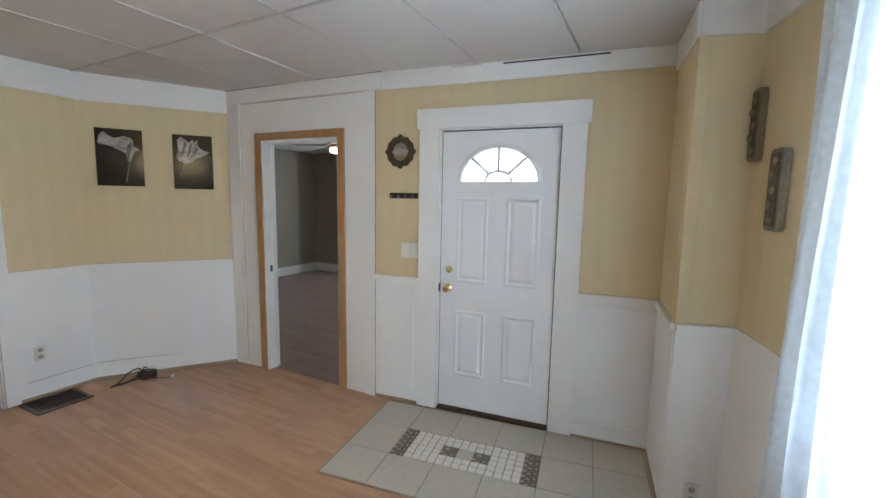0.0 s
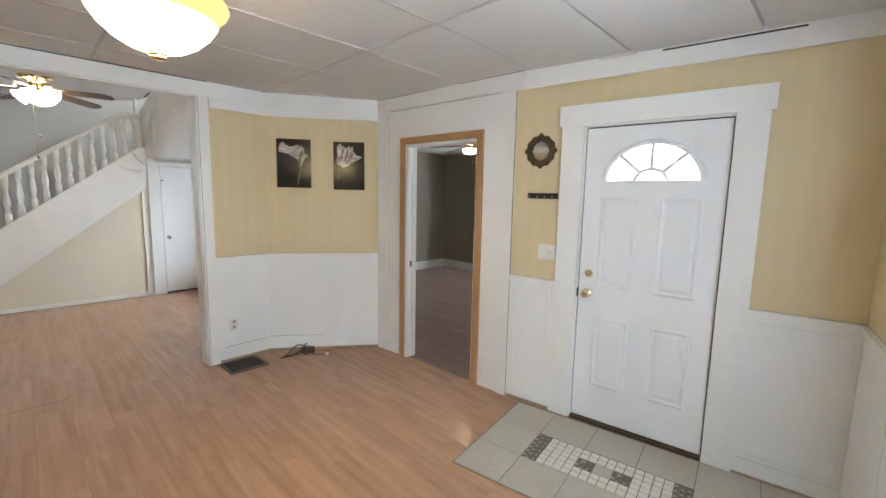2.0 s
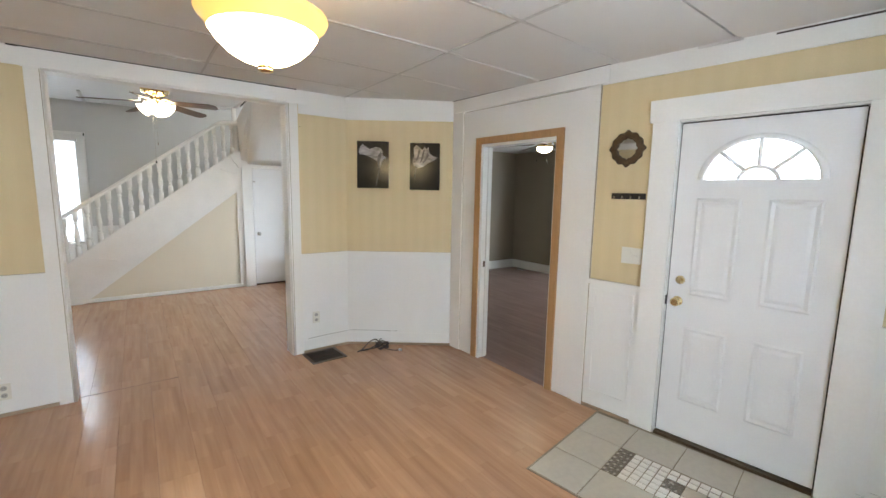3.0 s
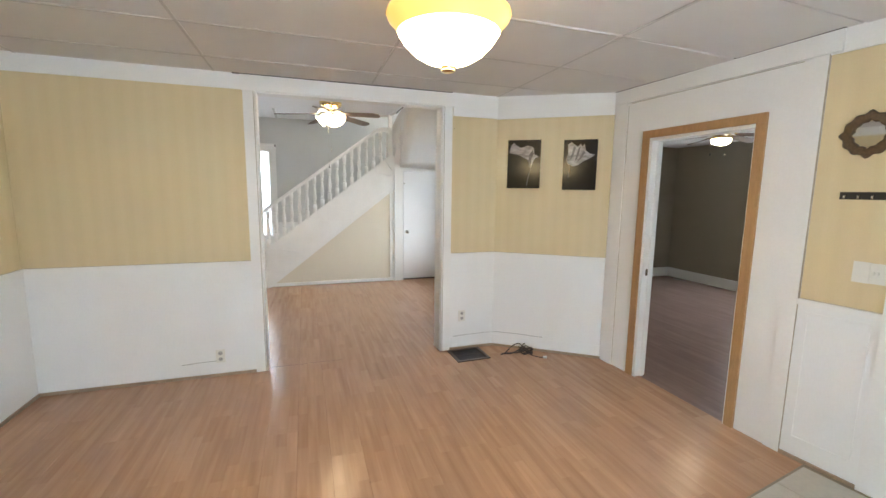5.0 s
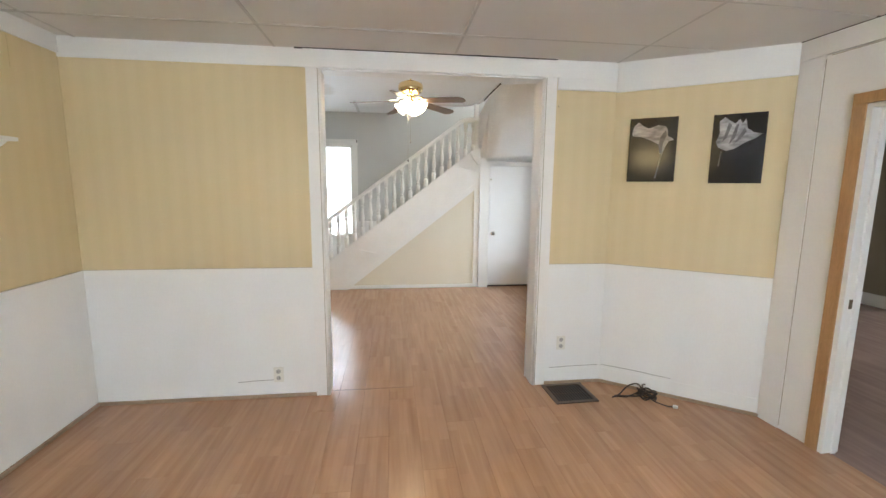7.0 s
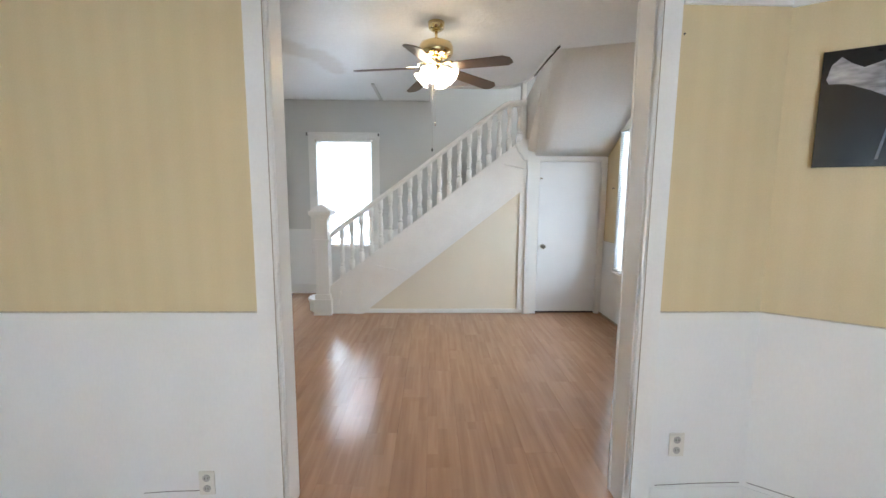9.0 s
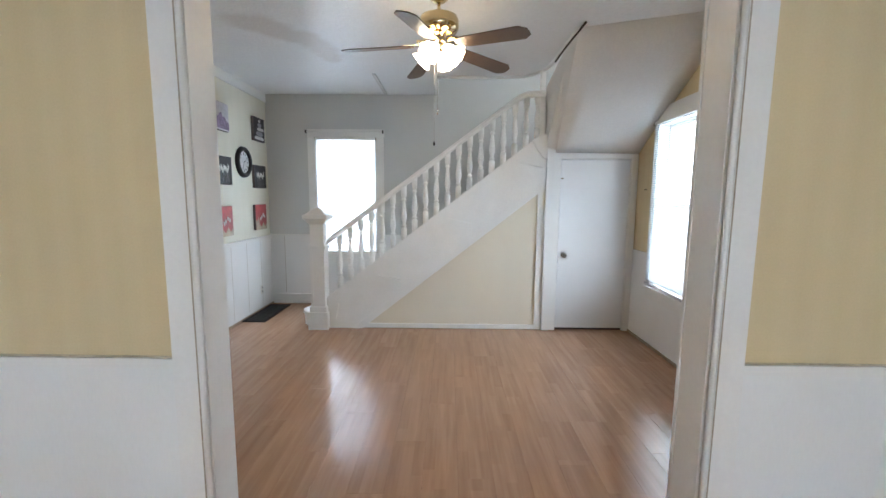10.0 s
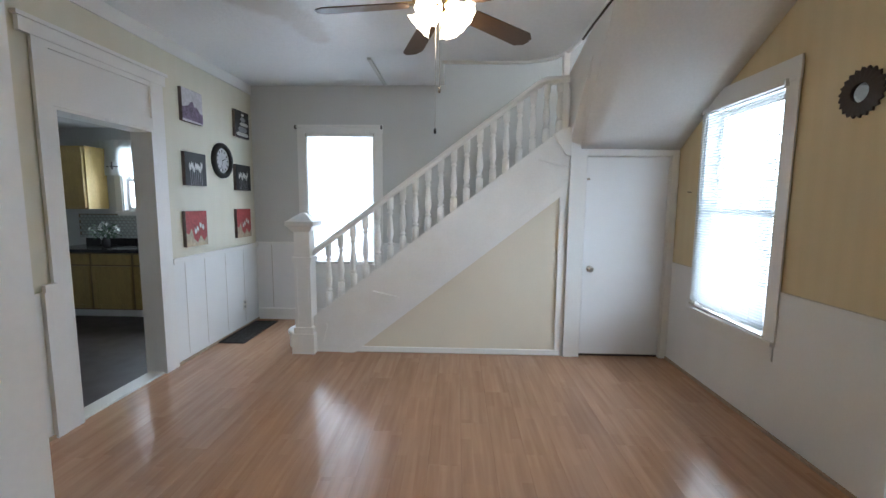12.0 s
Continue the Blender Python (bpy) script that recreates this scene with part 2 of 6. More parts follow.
BRONZE = mat("antique_bronze", (0.11, 0.075, 0.045), 0.45, 0.35, 18, 90, 0.25, metal=0.5)
VENT = mat("brown_vent_metal", (0.032, 0.021, 0.016), 0.7, 0.2, 15, 80, 0.05)
PLASTIC = mat("ivory_plastic", (0.74, 0.72, 0.66), 0.35, 0.03, 10, 90, 0.02)
CORD = mat("dark_brown_cord", (0.035, 0.02, 0.014), 0.45, 0.15, 10, 80, 0.03)
WALNUT = mat("dark_walnut_blade", (0.11, 0.062, 0.034), 0.35, 0.3, 5, 40, 0.08, stretch=(1.5, 14, 1))
OUTSIDE = glowing("bright_overcast_outside", (0.92, 0.97, 1.0), 2.2)
GLASS = clear_glass("window_glass")
LAMPGLOW = glowing("lit_alabaster_glass", (1.0, 0.78, 0.42), 21.0)
RIMGLOW = glowing("dim_alabaster_rim", (1.0, 0.66, 0.17), 0.62)
FANGLOW = glowing("lit_frosted_shade", (1.0, 0.83, 0.58), 15.0)


# ---- mesh helpers ----
def box(bm, x0, x1, y0, y1, z0, z1, m=None):
    v = [bm.verts.new(m @ Vector(c) if m else c) for c in ((x0, y0, z0), (x1, y0, z0), (x1, y1, z0), (x0, y1, z0), (x0, y0, z1), (x1, y0, z1), (x1, y1, z1), (x0, y1, z1))]
    for f in ((3, 2, 1, 0), (4, 5, 6, 7), (0, 1, 5, 4), (1, 2, 6, 5), (2, 3, 7, 6), (3, 0, 4, 7)):
        bm.faces.new([v[i] for i in f])


def bevelled(bm, width, segments=2, angle=40):
    """Round the sharp edges."""
    e = [e for e in bm.edges if len(e.link_faces) == 2 and e.calc_face_angle(0) > radians(angle)]
    bmesh.ops.bevel(bm, geom=e, offset=width, segments=segments, affect="EDGES", profile=0.6)
    return bm


def boxes(*specs, bevel=0.0, m=None):
    bm = bmesh.new()
    for s in specs:
        box(bm, *s, m)
    return bevelled(bm, bevel) if bevel else bm


def prism(points, y0, y1, m=None):
    """A polygon of (x, z) drawn out from y0 to y1."""
    bm = bmesh.new()
    a = [bm.verts.new((x, y0, z)) for x, z in points]
    b = [bm.verts.new((x, y1, z)) for x, z in points]
    bm.faces.new(a)
    bm.faces.new(b[::-1])
    for i in range(len(a)):
        j = (i + 1) % len(a)
        bm.faces.new((a[j], a[i], b[i], b[j]))
    if m:
        bm.transform(m)
    bmesh.ops.recalc_face_normals(bm, faces=bm.faces)
    return bm


def lathe(profile, segments=32, m=None, close=True, wave=None):
    """A shape turned round z from (radius, height) pairs."""
    bm = bmesh.new()
    rings = []
    for r, z in profile:
        ring = []
        for k in range(segments):
            a = 2 * math.pi * k / segments
            rr = r * (1 + (wave(a, z) if wave else 0))
            ring.append(bm.verts.new((rr * math.cos(a), rr * math.sin(a), z)))
        rings.append(ring)
    for p, q in zip(rings, rings[1:]):
        for k in range(segments):
            j = (k + 1) % segments
            bm.faces.new((p[k], p[j], q[j], q[k]))
    if close:
        for ring in (rings[0][::-1], rings[-1]):
            bm.faces.new(ring)
    if m:
        bm.transform(m)
    bmesh.ops.recalc_face_normals(bm, faces=bm.faces)
    for f in bm.faces:
        f.smooth = len(f.verts) == 4
    return bm


def tube(points, radius, sides=8):
    """A round bar along a line of points."""
    bm = bmesh.new()
    pts = [Vector(p) for p in points]
    rings = []
    for i, p in enumerate(pts):
        d = (pts[min(i + 1, len(pts) - 1)] - pts[max(i - 1, 0)]).normalized()
        u = d.cross(Vector((0.31, 0.17, 0.93))).normalized()
        w = d.cross(u)
        rings.append([bm.verts.new(p + radius * (math.cos(2 * math.pi * k / sides) * u + math.sin(2 * math.pi * k / sides) * w)) for k in range(sides)])
    for p, q in zip(rings, rings[1:]):
        for k in range(sides):
            j = (k + 1) % sides
            bm.faces.new((p[k], p[j], q[j], q[k]))
    bm.faces.new(rings[0][::-1])
    bm.faces.new(rings[-1])
    bmesh.ops.recalc_face_normals(bm, faces=bm.faces)
    for f in bm.faces:
        f.smooth = len(f.verts) == 4
    return bm


def smooth_path(points, steps=8):
    """A soft curve through points (Catmull-Rom)."""
    p = [Vector(q) for q in points]
    p = [2 * p[0] - p[1]] + p + [2 * p[-1] - p[-2]]
    out = []
    for i in range(1, len(p) - 2):
        for k in range(steps):
            s = k / steps
            a, b, c, d = p[i - 1 : i + 3]
            out.append(0.5 * ((2 * b) + (c - a) * s + (2 * a - 5 * b + 4 * c - d) * s * s + (3 * b - a - 3 * c + d) * s ** 3))
    return out + [p[-2]]


def slab(us, zs, holes, y0, y1, m=None):
    """A wall from y0 to y1 with its length cut at us and its height at zs, less the cells whose middle lies in a hole."""
    for h in holes:
        us, zs = [*us, h[0], h[1]], [*zs, h[2], h[3]]
    zl, zh = zs[0], zs[1]
    us = sorted({round(min(max(u, us[0]), us[1]), 4) for u in us})
    zs = sorted({round(min(max(z, zl), zh), 4) for z in zs})
    full = {(i, j) for i in range(len(us) - 1) for j in range(len(zs) - 1)
            if not any(h[0] < (us[i] + us[i + 1]) / 2 < h[1] and h[2] < (zs[j] + zs[j + 1]) / 2 < h[3] for h in holes)}
    bm = bmesh.new()
    cache = {}

    def v(i, y, j):
        k = (i, y, j)
        if k not in cache:
            cache[k] = bm.verts.new((us[i], y, zs[j]))
        return cache[k]

    for i, j in full:
        bm.faces.new((v(i, y0, j), v(i + 1, y0, j), v(i + 1, y0, j + 1), v(i, y0, j + 1)))
        bm.faces.new((v(i, y1, j), v(i, y1, j + 1), v(i + 1, y1, j + 1), v(i + 1, y1, j)))
        for di, dj, a, b in ((-1, 0, (i, j), (i, j + 1)), (1, 0, (i + 1, j + 1), (i + 1, j)), (0, -1, (i + 1, j), (i, j)), (0, 1, (i, j + 1), (i + 1, j + 1))):
            if (i + di, j + dj) not in full:
                bm.faces.new((v(a[0], y0, a[1]), v(b[0], y0, b[1]), v(b[0], y1, b[1]), v(a[0], y1, a[1])))
    if m:
        bm.transform(m)
    bmesh.ops.recalc_face_normals(bm, faces=bm.faces)
    return bm


def mesh_of(name, bm, material):
    me = bpy.data.meshes.new(name)
    bm.to_mesh(me)
    bm.free()
    if material:
        me.materials.append(material)
    return me


def part(name, bm, material, parent, label="", m=None):
    """One mesh under a thing or under a part."""
    ob = new(name, mesh_of(name, bm, material))
    ob.parent = parent
    if m:
        ob.matrix_basis = m
    if label:
        tagged(ob, label)
    return ob


def thing(name, m, label, category, group="", kind=""):
    ob = new(name)
    ob.matrix_basis = m
    ob.empty_display_size = 0.05
    return tagged(ob, label, category, group, kind)


def structure(name, bm, material, label, category, m=None):
    ob = new(name, mesh_of(name, bm, material))
    if m:
        ob.matrix_basis = m
    return tagged(ob, label, category, kind="structure")


def strip(bm, u0, u1, y0, y1, z0, z1):
    box(bm, u0, u1, y0, y1, z0, z1)


# ---- walls of the living room ----
RAIL, BAND = 0.985, 2.33


# Thin tan strip, darker than the wallpaper, along the top of the chair rail.
RAIL_LINE = mat("tan_rail_line", (0.52, 0.45, 0.34), 0.8, 0.3, 14, 60, 0.1)


def papered_wall(name, m, length, holes, label, rail=True, band=BAND, top=2.62, paper=WALLPAPER, thick=0.13, ext0=0.0, ext1=0.0, rail_z=RAIL, rail_y=-0.014):
    """A wall with wallpaper, white wainscot under a chair rail, a white frieze board and a shoe moulding; holes as (u0, u1, z0, z1)."""
    span = [-ext0, length + ext1]
    w = structure(name, slab(span, [-0.02, top], holes, 0.0, thick), paper, label, "wall", m)
    pad = [(a - 0.001, b + 0.001, c - 0.001, d + 0.001) for a, b, c, d in holes]
    part("wainscot", slab([0, length], [0.0, rail_z - 0.03], pad, -0.008, -0.0005), WAINSCOT, w, "white painted wainscot panelling")
    if rail:
        part("chair_rail", slab([0, length], [rail_z - 0.032, rail_z], pad, rail_y, -0.0005), WHITE, w, "narrow white chair rail")
        part("rail_line", slab([0, length], [rail_z + 0.0005, rail_z + 0.0055], pad, -0.003, -0.0005), RAIL_LINE, w, "thin tan line above the chair rail")
    part("frieze_board", slab([0, length], [band, top - 0.02], pad, -0.014, -0.0005), WHITE, w, "white painted frieze board")
    part("shoe_moulding", slab([0, length], [0.0, 0.022], pad, -0.022, -0.0085), SHOE, w, "worn brown shoe moulding")
    return w


DW = (0.40, 1.225, -0.1, 2.04)       # bedroom doorway in A-B
FD = (0.50, 1.365, -0.1, 2.065)      # front door in B-C
wall_n1 = structure("wall_north_1", slab([0, LN1], [-0.02, 2.62], [DW], 0.0, 0.095), WHITE, "white panelled wall round the bedroom doorway", "wall", N1)
wall_n2 = papered_wall("wall_north_2", N2, LN2, [FD], "yellow wallpapered wall with white wainscot round the front door", ext1=0.1, band=2.355, rail_y=-0.026)
wall_dg = papered_wall("wall_corner", DG, LDG, [], "slanted yellow wallpapered wall with white wainscot", band=2.29, thick=0.10)
OP = (1.632, 3.230, -0.1, 2.37)       # cased opening in the west wall
wall_w = papered_wall("wall_west", WS, LWS, [OP], "yellow wallpapered wall with white wainscot and wide cased opening", band=2.38, thick=0.13, ext0=0.2)
part("frieze_board", boxes((3.337, LWS, -0.014, -0.0005, 2.295, 2.3795)), WHITE, wall_w, "white painted frieze board")
CF, LCF = run(C, CH1)
CG, LCG = run(CH1, CH2)
wall_c1 = papered_wall("wall_chase_1", CF, LCF, [], "yellow papered side of a boxed corner chase", thick=0.05, rail_y=-0.026)
wall_c2 = papered_wall("wall_chase_2", CG, LCG, [], "yellow papered front of a boxed corner chase", thick=0.05, rail_y=-0.026)
EWIN = (0.80, 2.75, 0.65, 2.25)
wall_e = papered_wall("wall_east", EA, LEA, [EWIN], "yellow wallpapered wall with white wainscot and a curtained window", ext1=0.2)
SO, LSO = run(S1, S2)
wall_s = papered_wall("wall_south", SO, LSO, [], "yellow wallpapered wall with white wainscot and a shelf", ext0=0.1, ext1=0.1, band=2.40)

# ---- floor and ceilings ----
floor = structure("floor", boxes((-9.6, 2.2, -6.2, 7.2, -0.2, -0.0125)), KITFLOOR, "wood laminate floor of strip boards running through both rooms", "floor")
ceil_bm = bmesh.new()
for bx in range(-1, 10):
    for by in range(-3, 3):
        x0 = 0.265 - 0.645 * bx
        y0 = 0.405 + 1.225 * by
        sag = random.uniform(-0.004, 0.003)
        t1, t2 = random.uniform(-0.003, 0.003), random.uniform(-0.003, 0.003)
        q = [(x0 - 0.637, y0 + 0.008, CEIL + sag + t1), (x0 - 0.008, y0 + 0.008, CEIL + sag - t1), (x0 - 0.008, y0 + 1.217, CEIL + sag + t2), (x0 - 0.637, y0 + 1.217, CEIL + sag - t2)]
        lower = [ceil_bm.verts.new((x, y, z - (0.035 if y > 2.4 else 0.0))) for x, y, z in q]
        upper = [ceil_bm.verts.new((x, y, z + 0.02)) for x, y, z in q]
        ceil_bm.faces.new(lower[::-1])
        ceil_bm.faces.new(upper)
        for i in range(4):
            j = (i + 1) % 4
            ceil_bm.faces.new((lower[i], lower[j], upper[j], upper[i]))
bmesh.ops.bisect_plane(ceil_bm, geom=ceil_bm.verts[:] + ceil_bm.edges[:] + ceil_bm.faces[:], plane_co=(-4.02, 0, 0), plane_no=(-1, 0, 0), clear_outer=True)
bmesh.ops.bisect_plane(ceil_bm, geom=ceil_bm.verts[:] + ceil_bm.edges[:] + ceil_bm.faces[:], plane_co=(0, 2.93, 0), plane_no=(0, 1, 0), clear_outer=True)
ceiling = structure("ceiling_1", ceil_bm, CEILTILE, "white suspended ceiling of large lay-in tiles", "ceiling")
grid_bm = bmesh.new()
for bx in range(-1, 11):
    x = 0.265 - 0.645 * bx
    if -4.02 < x < 1.9:
        box(grid_bm, x - 0.0085, x + 0.0085, -2.3, 2.95, CEIL - 0.0055, CEIL + 0.02)
for by in range(-3, 4):
    y = 0.405 + 1.225 * by
    if -2.3 < y < 2.9:
        box(grid_bm, -4.02, 1.9, y - 0.0085, y + 0.0085, CEIL - 0.005, CEIL + 0.0205)
part("ceiling_grid", grid_bm, GRID, ceiling, "grey metal grid between the tiles")
structure("ceiling_cover", boxes((-4.02, 2.0, -2.4, 3.1, 2.64, 2.70)), GRID, "plain boarding above the suspended ceiling", "ceiling")

# ---- trim of the living room ----
def casing(name, parent, u0, u1, z1, w, proud, head=0.14, head_over=0.0, z0=0.0, material=WHITE, label="", head_proud=0.006):
    """Two flat side boards and a head board round an opening, in a wall's frame."""
    part(name, boxes((u0 - w, u0, -proud, -0.0005, z0, z1), bevel=0.003), material, parent, label)
    part(name, boxes((u1, u1 + w, -proud, -0.0005, z0, z1), bevel=0.003), material, parent, label)
    part("head_casing", boxes((u0 - w - head_over, u1 + w + head_over, -proud - head_proud, -0.0005, z1, z1 + head), bevel=0.003), material, parent, label)


# bedroom doorway: wide white panelling, oak casing, white jamb
for u0, u1, z0, z1 in ((0.002, 0.148, 0, 2.36), (1.475, 1.56, 0, 2.36)):
    part("pilaster_board", boxes((u0, u1, -0.022, -0.0005, z0, z1), bevel=0.003), WHITE, wall_n1, "white painted flat board")
part("header_board", boxes((0.002, 1.62, -0.026, -0.0005, 2.362, 2.476), bevel=0.003), WHITE, wall_n1, "white painted header board")
part("filler_panel", slab([0.150, 1.473], [0, 2.358], [(0.335, 1.283, -0.1, 2.1)], -0.012, -0.0005), WHITE, wall_n1, "white painted filler panel")
for s in ((0.335, 0.402, -0.030, -0.0125, 0, 2.04), (1.222, 1.283, -0.030, -0.0125, 0, 2.04), (0.335, 1.283, -0.030, -0.0125, 2.0405, 2.10)):
    part("oak_casing", boxes(s, bevel=0.003), OAK, wall_n1, "golden oak door casing")
jamb = thing("doorway_frame", N1, "white painted door jamb lining with strike plate", "door frame", kind="structure")
for s in ((0.4005, 0.428, -0.020, 0.10, 0, 2.037), (1.212, 1.2245, -0.020, 0.10, 0, 2.037), (0.4285, 1.2115, -0.020, 0.10, 2.015, 2.037)):
    part("jamb", boxes(s, bevel=0.002), WHITE, jamb)
part("door_stop", boxes((0.4285, 0.440, 0.04, 0.07, 0, 2.013)), WHITE, jamb)
part("strike_plate", boxes((0.4285, 0.4305, 0.016, 0.040, 0.90, 0.955)), BRONZE, jamb, "dark metal strike plate")

# Strips on the board faces mark the joints with their shade painted in.
JOINT_AND_SHADE = mat("board_joint_and_shade", (0.40, 0.35, 0.28), 0.9, 0.3, 9, 60, 0.1)
for s in ((0.1485, 0.1515, -0.0135, -0.0121, 0.02, 2.34), (1.471, 1.4745, -0.0135, -0.0121, 0.02, 2.34), (0.18, 1.44, -0.0135, -0.0121, 2.352, 2.3555), (1.5602, 1.5622, -0.016, -0.0005, 0.02, 2.36)):
    part("board_joint", boxes(s), JOINT_AND_SHADE, wall_n1, "dark strip along a board joint, its shade painted in")

# front door
casing("door_casing", wall_n2, 0.515, 1.345, 2.06, 0.15, 0.024, head=0.135, head_over=0.02, label="wide white door casing")
fd = thing("front_door", N2 @ pose(0.53, 0.014, 0.03), "white panelled steel front door with fan-shaped window, closed", "door")
DWD, DHT = 0.805, 2.01
lite_c, lite_r = (0.405, 1.665), 0.268


def door_face():
    """The door's skin with the half-round hole for the fan light."""
    bm = bmesh.new()
    n = 24
    arc = [(lite_c[0] + lite_r * math.cos(math.pi * k / n), lite_c[1] + 0.86 * lite_r * math.sin(math.pi * k / n)) for k in range(n + 1)]
    lower = [(0, 0), (DWD, 0), (DWD, lite_c[1]), *[(x, z) for x, z in (arc[0], arc[-1])], (0, lite_c[1])]
    out = []
    for ring in (lower, [(DWD, lite_c[1]), (DWD, DHT), (lite_c[0], DHT), *[a for a in arc[: n // 2 + 1][::-1]]], [(0, lite_c[1]), *[a for a in arc[n // 2 :][::-1]], (lite_c[0], DHT), (0, DHT)]):
        p = prism(ring, 0.0, 0.044)
        me = bpy.data.meshes.new("tmp")
        p.to_mesh(me)
        p.free()
        bm.from_mesh(me)
        bpy.data.meshes.remove(me)
    bmesh.ops.remove_doubles(bm, verts=bm.verts, dist=0.0001)
    return bm


leaf = part("leaf", door_face(), DOORWHITE, fd)
for u0, u1, z0, z1 in ((0.115, 0.345, 0.95, 1.56), (0.47, 0.70, 0.95, 1.56), (0.115, 0.345, 0.25, 0.745), (0.47, 0.70, 0.25, 0.745)):
    p = bmesh.new()
    ins = ((0.0, -0.0005), (0.012, -0.007), (0.03, -0.001), (0.05, -0.006))
    rings = []
    for off, y in ins:
        rings.append([p.verts.new(c) for c in ((u0 + off, y, z0 + off), (u1 - off, y, z0 + off), (u1 - off, y, z1 - off), (u0 + off, y, z1 - off))])
    for a, b in zip(rings, rings[1:]):
        for k in range(4):
            j = (k + 1) % 4
            p.faces.new((a[k], a[j], b[j], b[k]))
    p.faces.new(rings[-1])
    part("raised_panel", p, DOORWHITE, fd)
lite = part("fan_light", lathe([(lite_r + 0.03, 0), (lite_r + 0.026, 0.009), (lite_r + 0.006, 0.011), (lite_r - 0.006, 0.006), (lite_r - 0.006, -0.006)], 64, close=False), DOORWHITE, fd, "half-round fan window with white plastic grille")
lite.data.transform(Matrix.Translation((lite_c[0], 0, lite_c[1])) @ Matrix.Diagonal((1, 1, 0.86, 1)) @ pose(0, 0, 0, 90, 0, 0))
cut = bmesh.new()
cut.from_mesh(lite.data)
bmesh.ops.bisect_plane(cut, geom=cut.verts[:] + cut.edges[:] + cut.faces[:], plane_co=(0, 0, lite_c[1] - 0.003), plane_no=(0, 0, -1), clear_outer=True)
cut.to_mesh(lite.data)
cut.free()
part("bottom_bar", boxes((lite_c[0] - lite_r - 0.03, lite_c[0] + lite_r + 0.03, -0.010, 0.006, lite_c[1] - 0.028, lite_c[1] + 0.004), bevel=0.003), DOORWHITE, lite)
for ang in (45, 90, 135):
    c, s = math.cos(radians(ang)), math.sin(radians(ang))
    part("muntin", tube([(lite_c[0] + 0.085 * c, 0.0, lite_c[1] + 0.07 * s), (lite_c[0] + lite_r * c, 0.0, lite_c[1] + 0.86 * lite_r * s)], 0.0115), DOORWHITE, lite)
part("muntin", tube([(lite_c[0] + 0.092 * math.cos(math.pi * k / 12), 0.0, lite_c[1] + 0.074 * math.sin(math.pi * k / 12)) for k in range(13)], 0.0115), DOORWHITE, lite)
pane = part("pane", prism([(lite_c[0] + lite_r * math.cos(math.pi * k / 20), lite_c[1] + 0.86 * lite_r * math.sin(math.pi * k / 20)) for k in range(21)], 0.02, 0.024), GLASS, lite, "clear window glass")
pane.visible_shadow = False
KNOB = [(0.0, 0), (0.030, 0), (0.031, 0.004), (0.026, 0.009), (0.012, 0.012), (0.011, 0.030), (0.020, 0.036), (0.0275, 0.046), (0.027, 0.056), (0.018, 0.064), (0.0, 0.066)]
part("door_knob", lathe(KNOB[1:-1], 24, pose(0.060, 0, 0.902, 90, 0, 0)), BRASS, fd, "polished brass door knob")
part("deadbolt", lathe([(0.027, 0), (0.027, 0.008), (0.022, 0.014), (0.021, 0.022), (0.012, 0.024), (0.012, 0.030)], 24, pose(0.066, 0, 1.04, 90, 0, 0)), BRASS, fd, "polished brass deadbolt")
for z in (0.25, 1.02, 1.78):
    part("hinge", lathe([(0.006, 0), (0.006, 0.09)], 10, pose(DWD + 0.006, -0.006, z)), BRONZE, fd, "dark metal hinge")
dj = thing("front_door_frame", N2, "white door jamb lining with dark weatherstrip and worn sill", "door frame", kind="structure")
for s in ((0.5005, 0.523, -0.004, 0.13, 0, 2.062), (1.342, 1.3645, -0.004, 0.13, 0, 2.062), (0.5235, 1.3415, -0.004, 0.13, 2.049, 2.062)):
    part("jamb", boxes(s, bevel=0.002), WHITE, dj)
part("sill", boxes((0.5265, 1.3375, -0.02, 0.125, 0.0005, 0.024), bevel=0.004), BRONZE, dj, "dark worn metal door sill")
# Weatherstrips in black also paint the shade in the gap round the leaf.
part("weatherstrip", boxes((0.5232, 0.5299, 0.024, 0.07, 0.03, 2.044)), BLACK, dj, "black weatherstrip, also painted shade in the gap")
part("weatherstrip", boxes((1.3352, 1.3418, 0.024, 0.07, 0.03, 2.044)), BLACK, dj, "black weatherstrip, also painted shade in the gap")
part("weatherstrip", boxes((0.53, 1.335, 0.024, 0.07, 2.0405, 2.0488)), BLACK, dj, "black weatherstrip, also painted shade in the gap")
part("strike_plate", boxes((0.522, 0.5275, -0.006, 0.02, 0.90, 0.96)), BLACK, dj, "dark metal strike plate")

# wainscot mouldings beside the front door
for u0, u1 in ((0.04, 0.325), (1.53, 1.94)):
    for s in ((u0, u1, -0.014, -0.0085, 0.13, 0.142), (u0, u1, -0.014, -0.0085, 0.90, 0.915), (u0, u0 + 0.014, -0.014, -0.0085, 0.1425, 0.8995), (u1 - 0.014, u1, -0.014, -0.0085, 0.1425, 0.8995)):
        part("panel_moulding", boxes(s), WAINSCOT, wall_n2)
part("baseboard", boxes((1.497, LN2 - 0.01, -0.018, -0.0085, 0.023, 0.11), bevel=0.003), WAINSCOT, wall_n2, "white baseboard")
part("baseboard", boxes((0.0, LDG, -0.013, -0.0085, 0.023, 0.125)), WAINSCOT, wall_dg, "white baseboard")
part("baseboard", boxes((3.345, LWS, -0.013, -0.0085, 0.023, 0.125)), WAINSCOT, wall_w, "white baseboard")

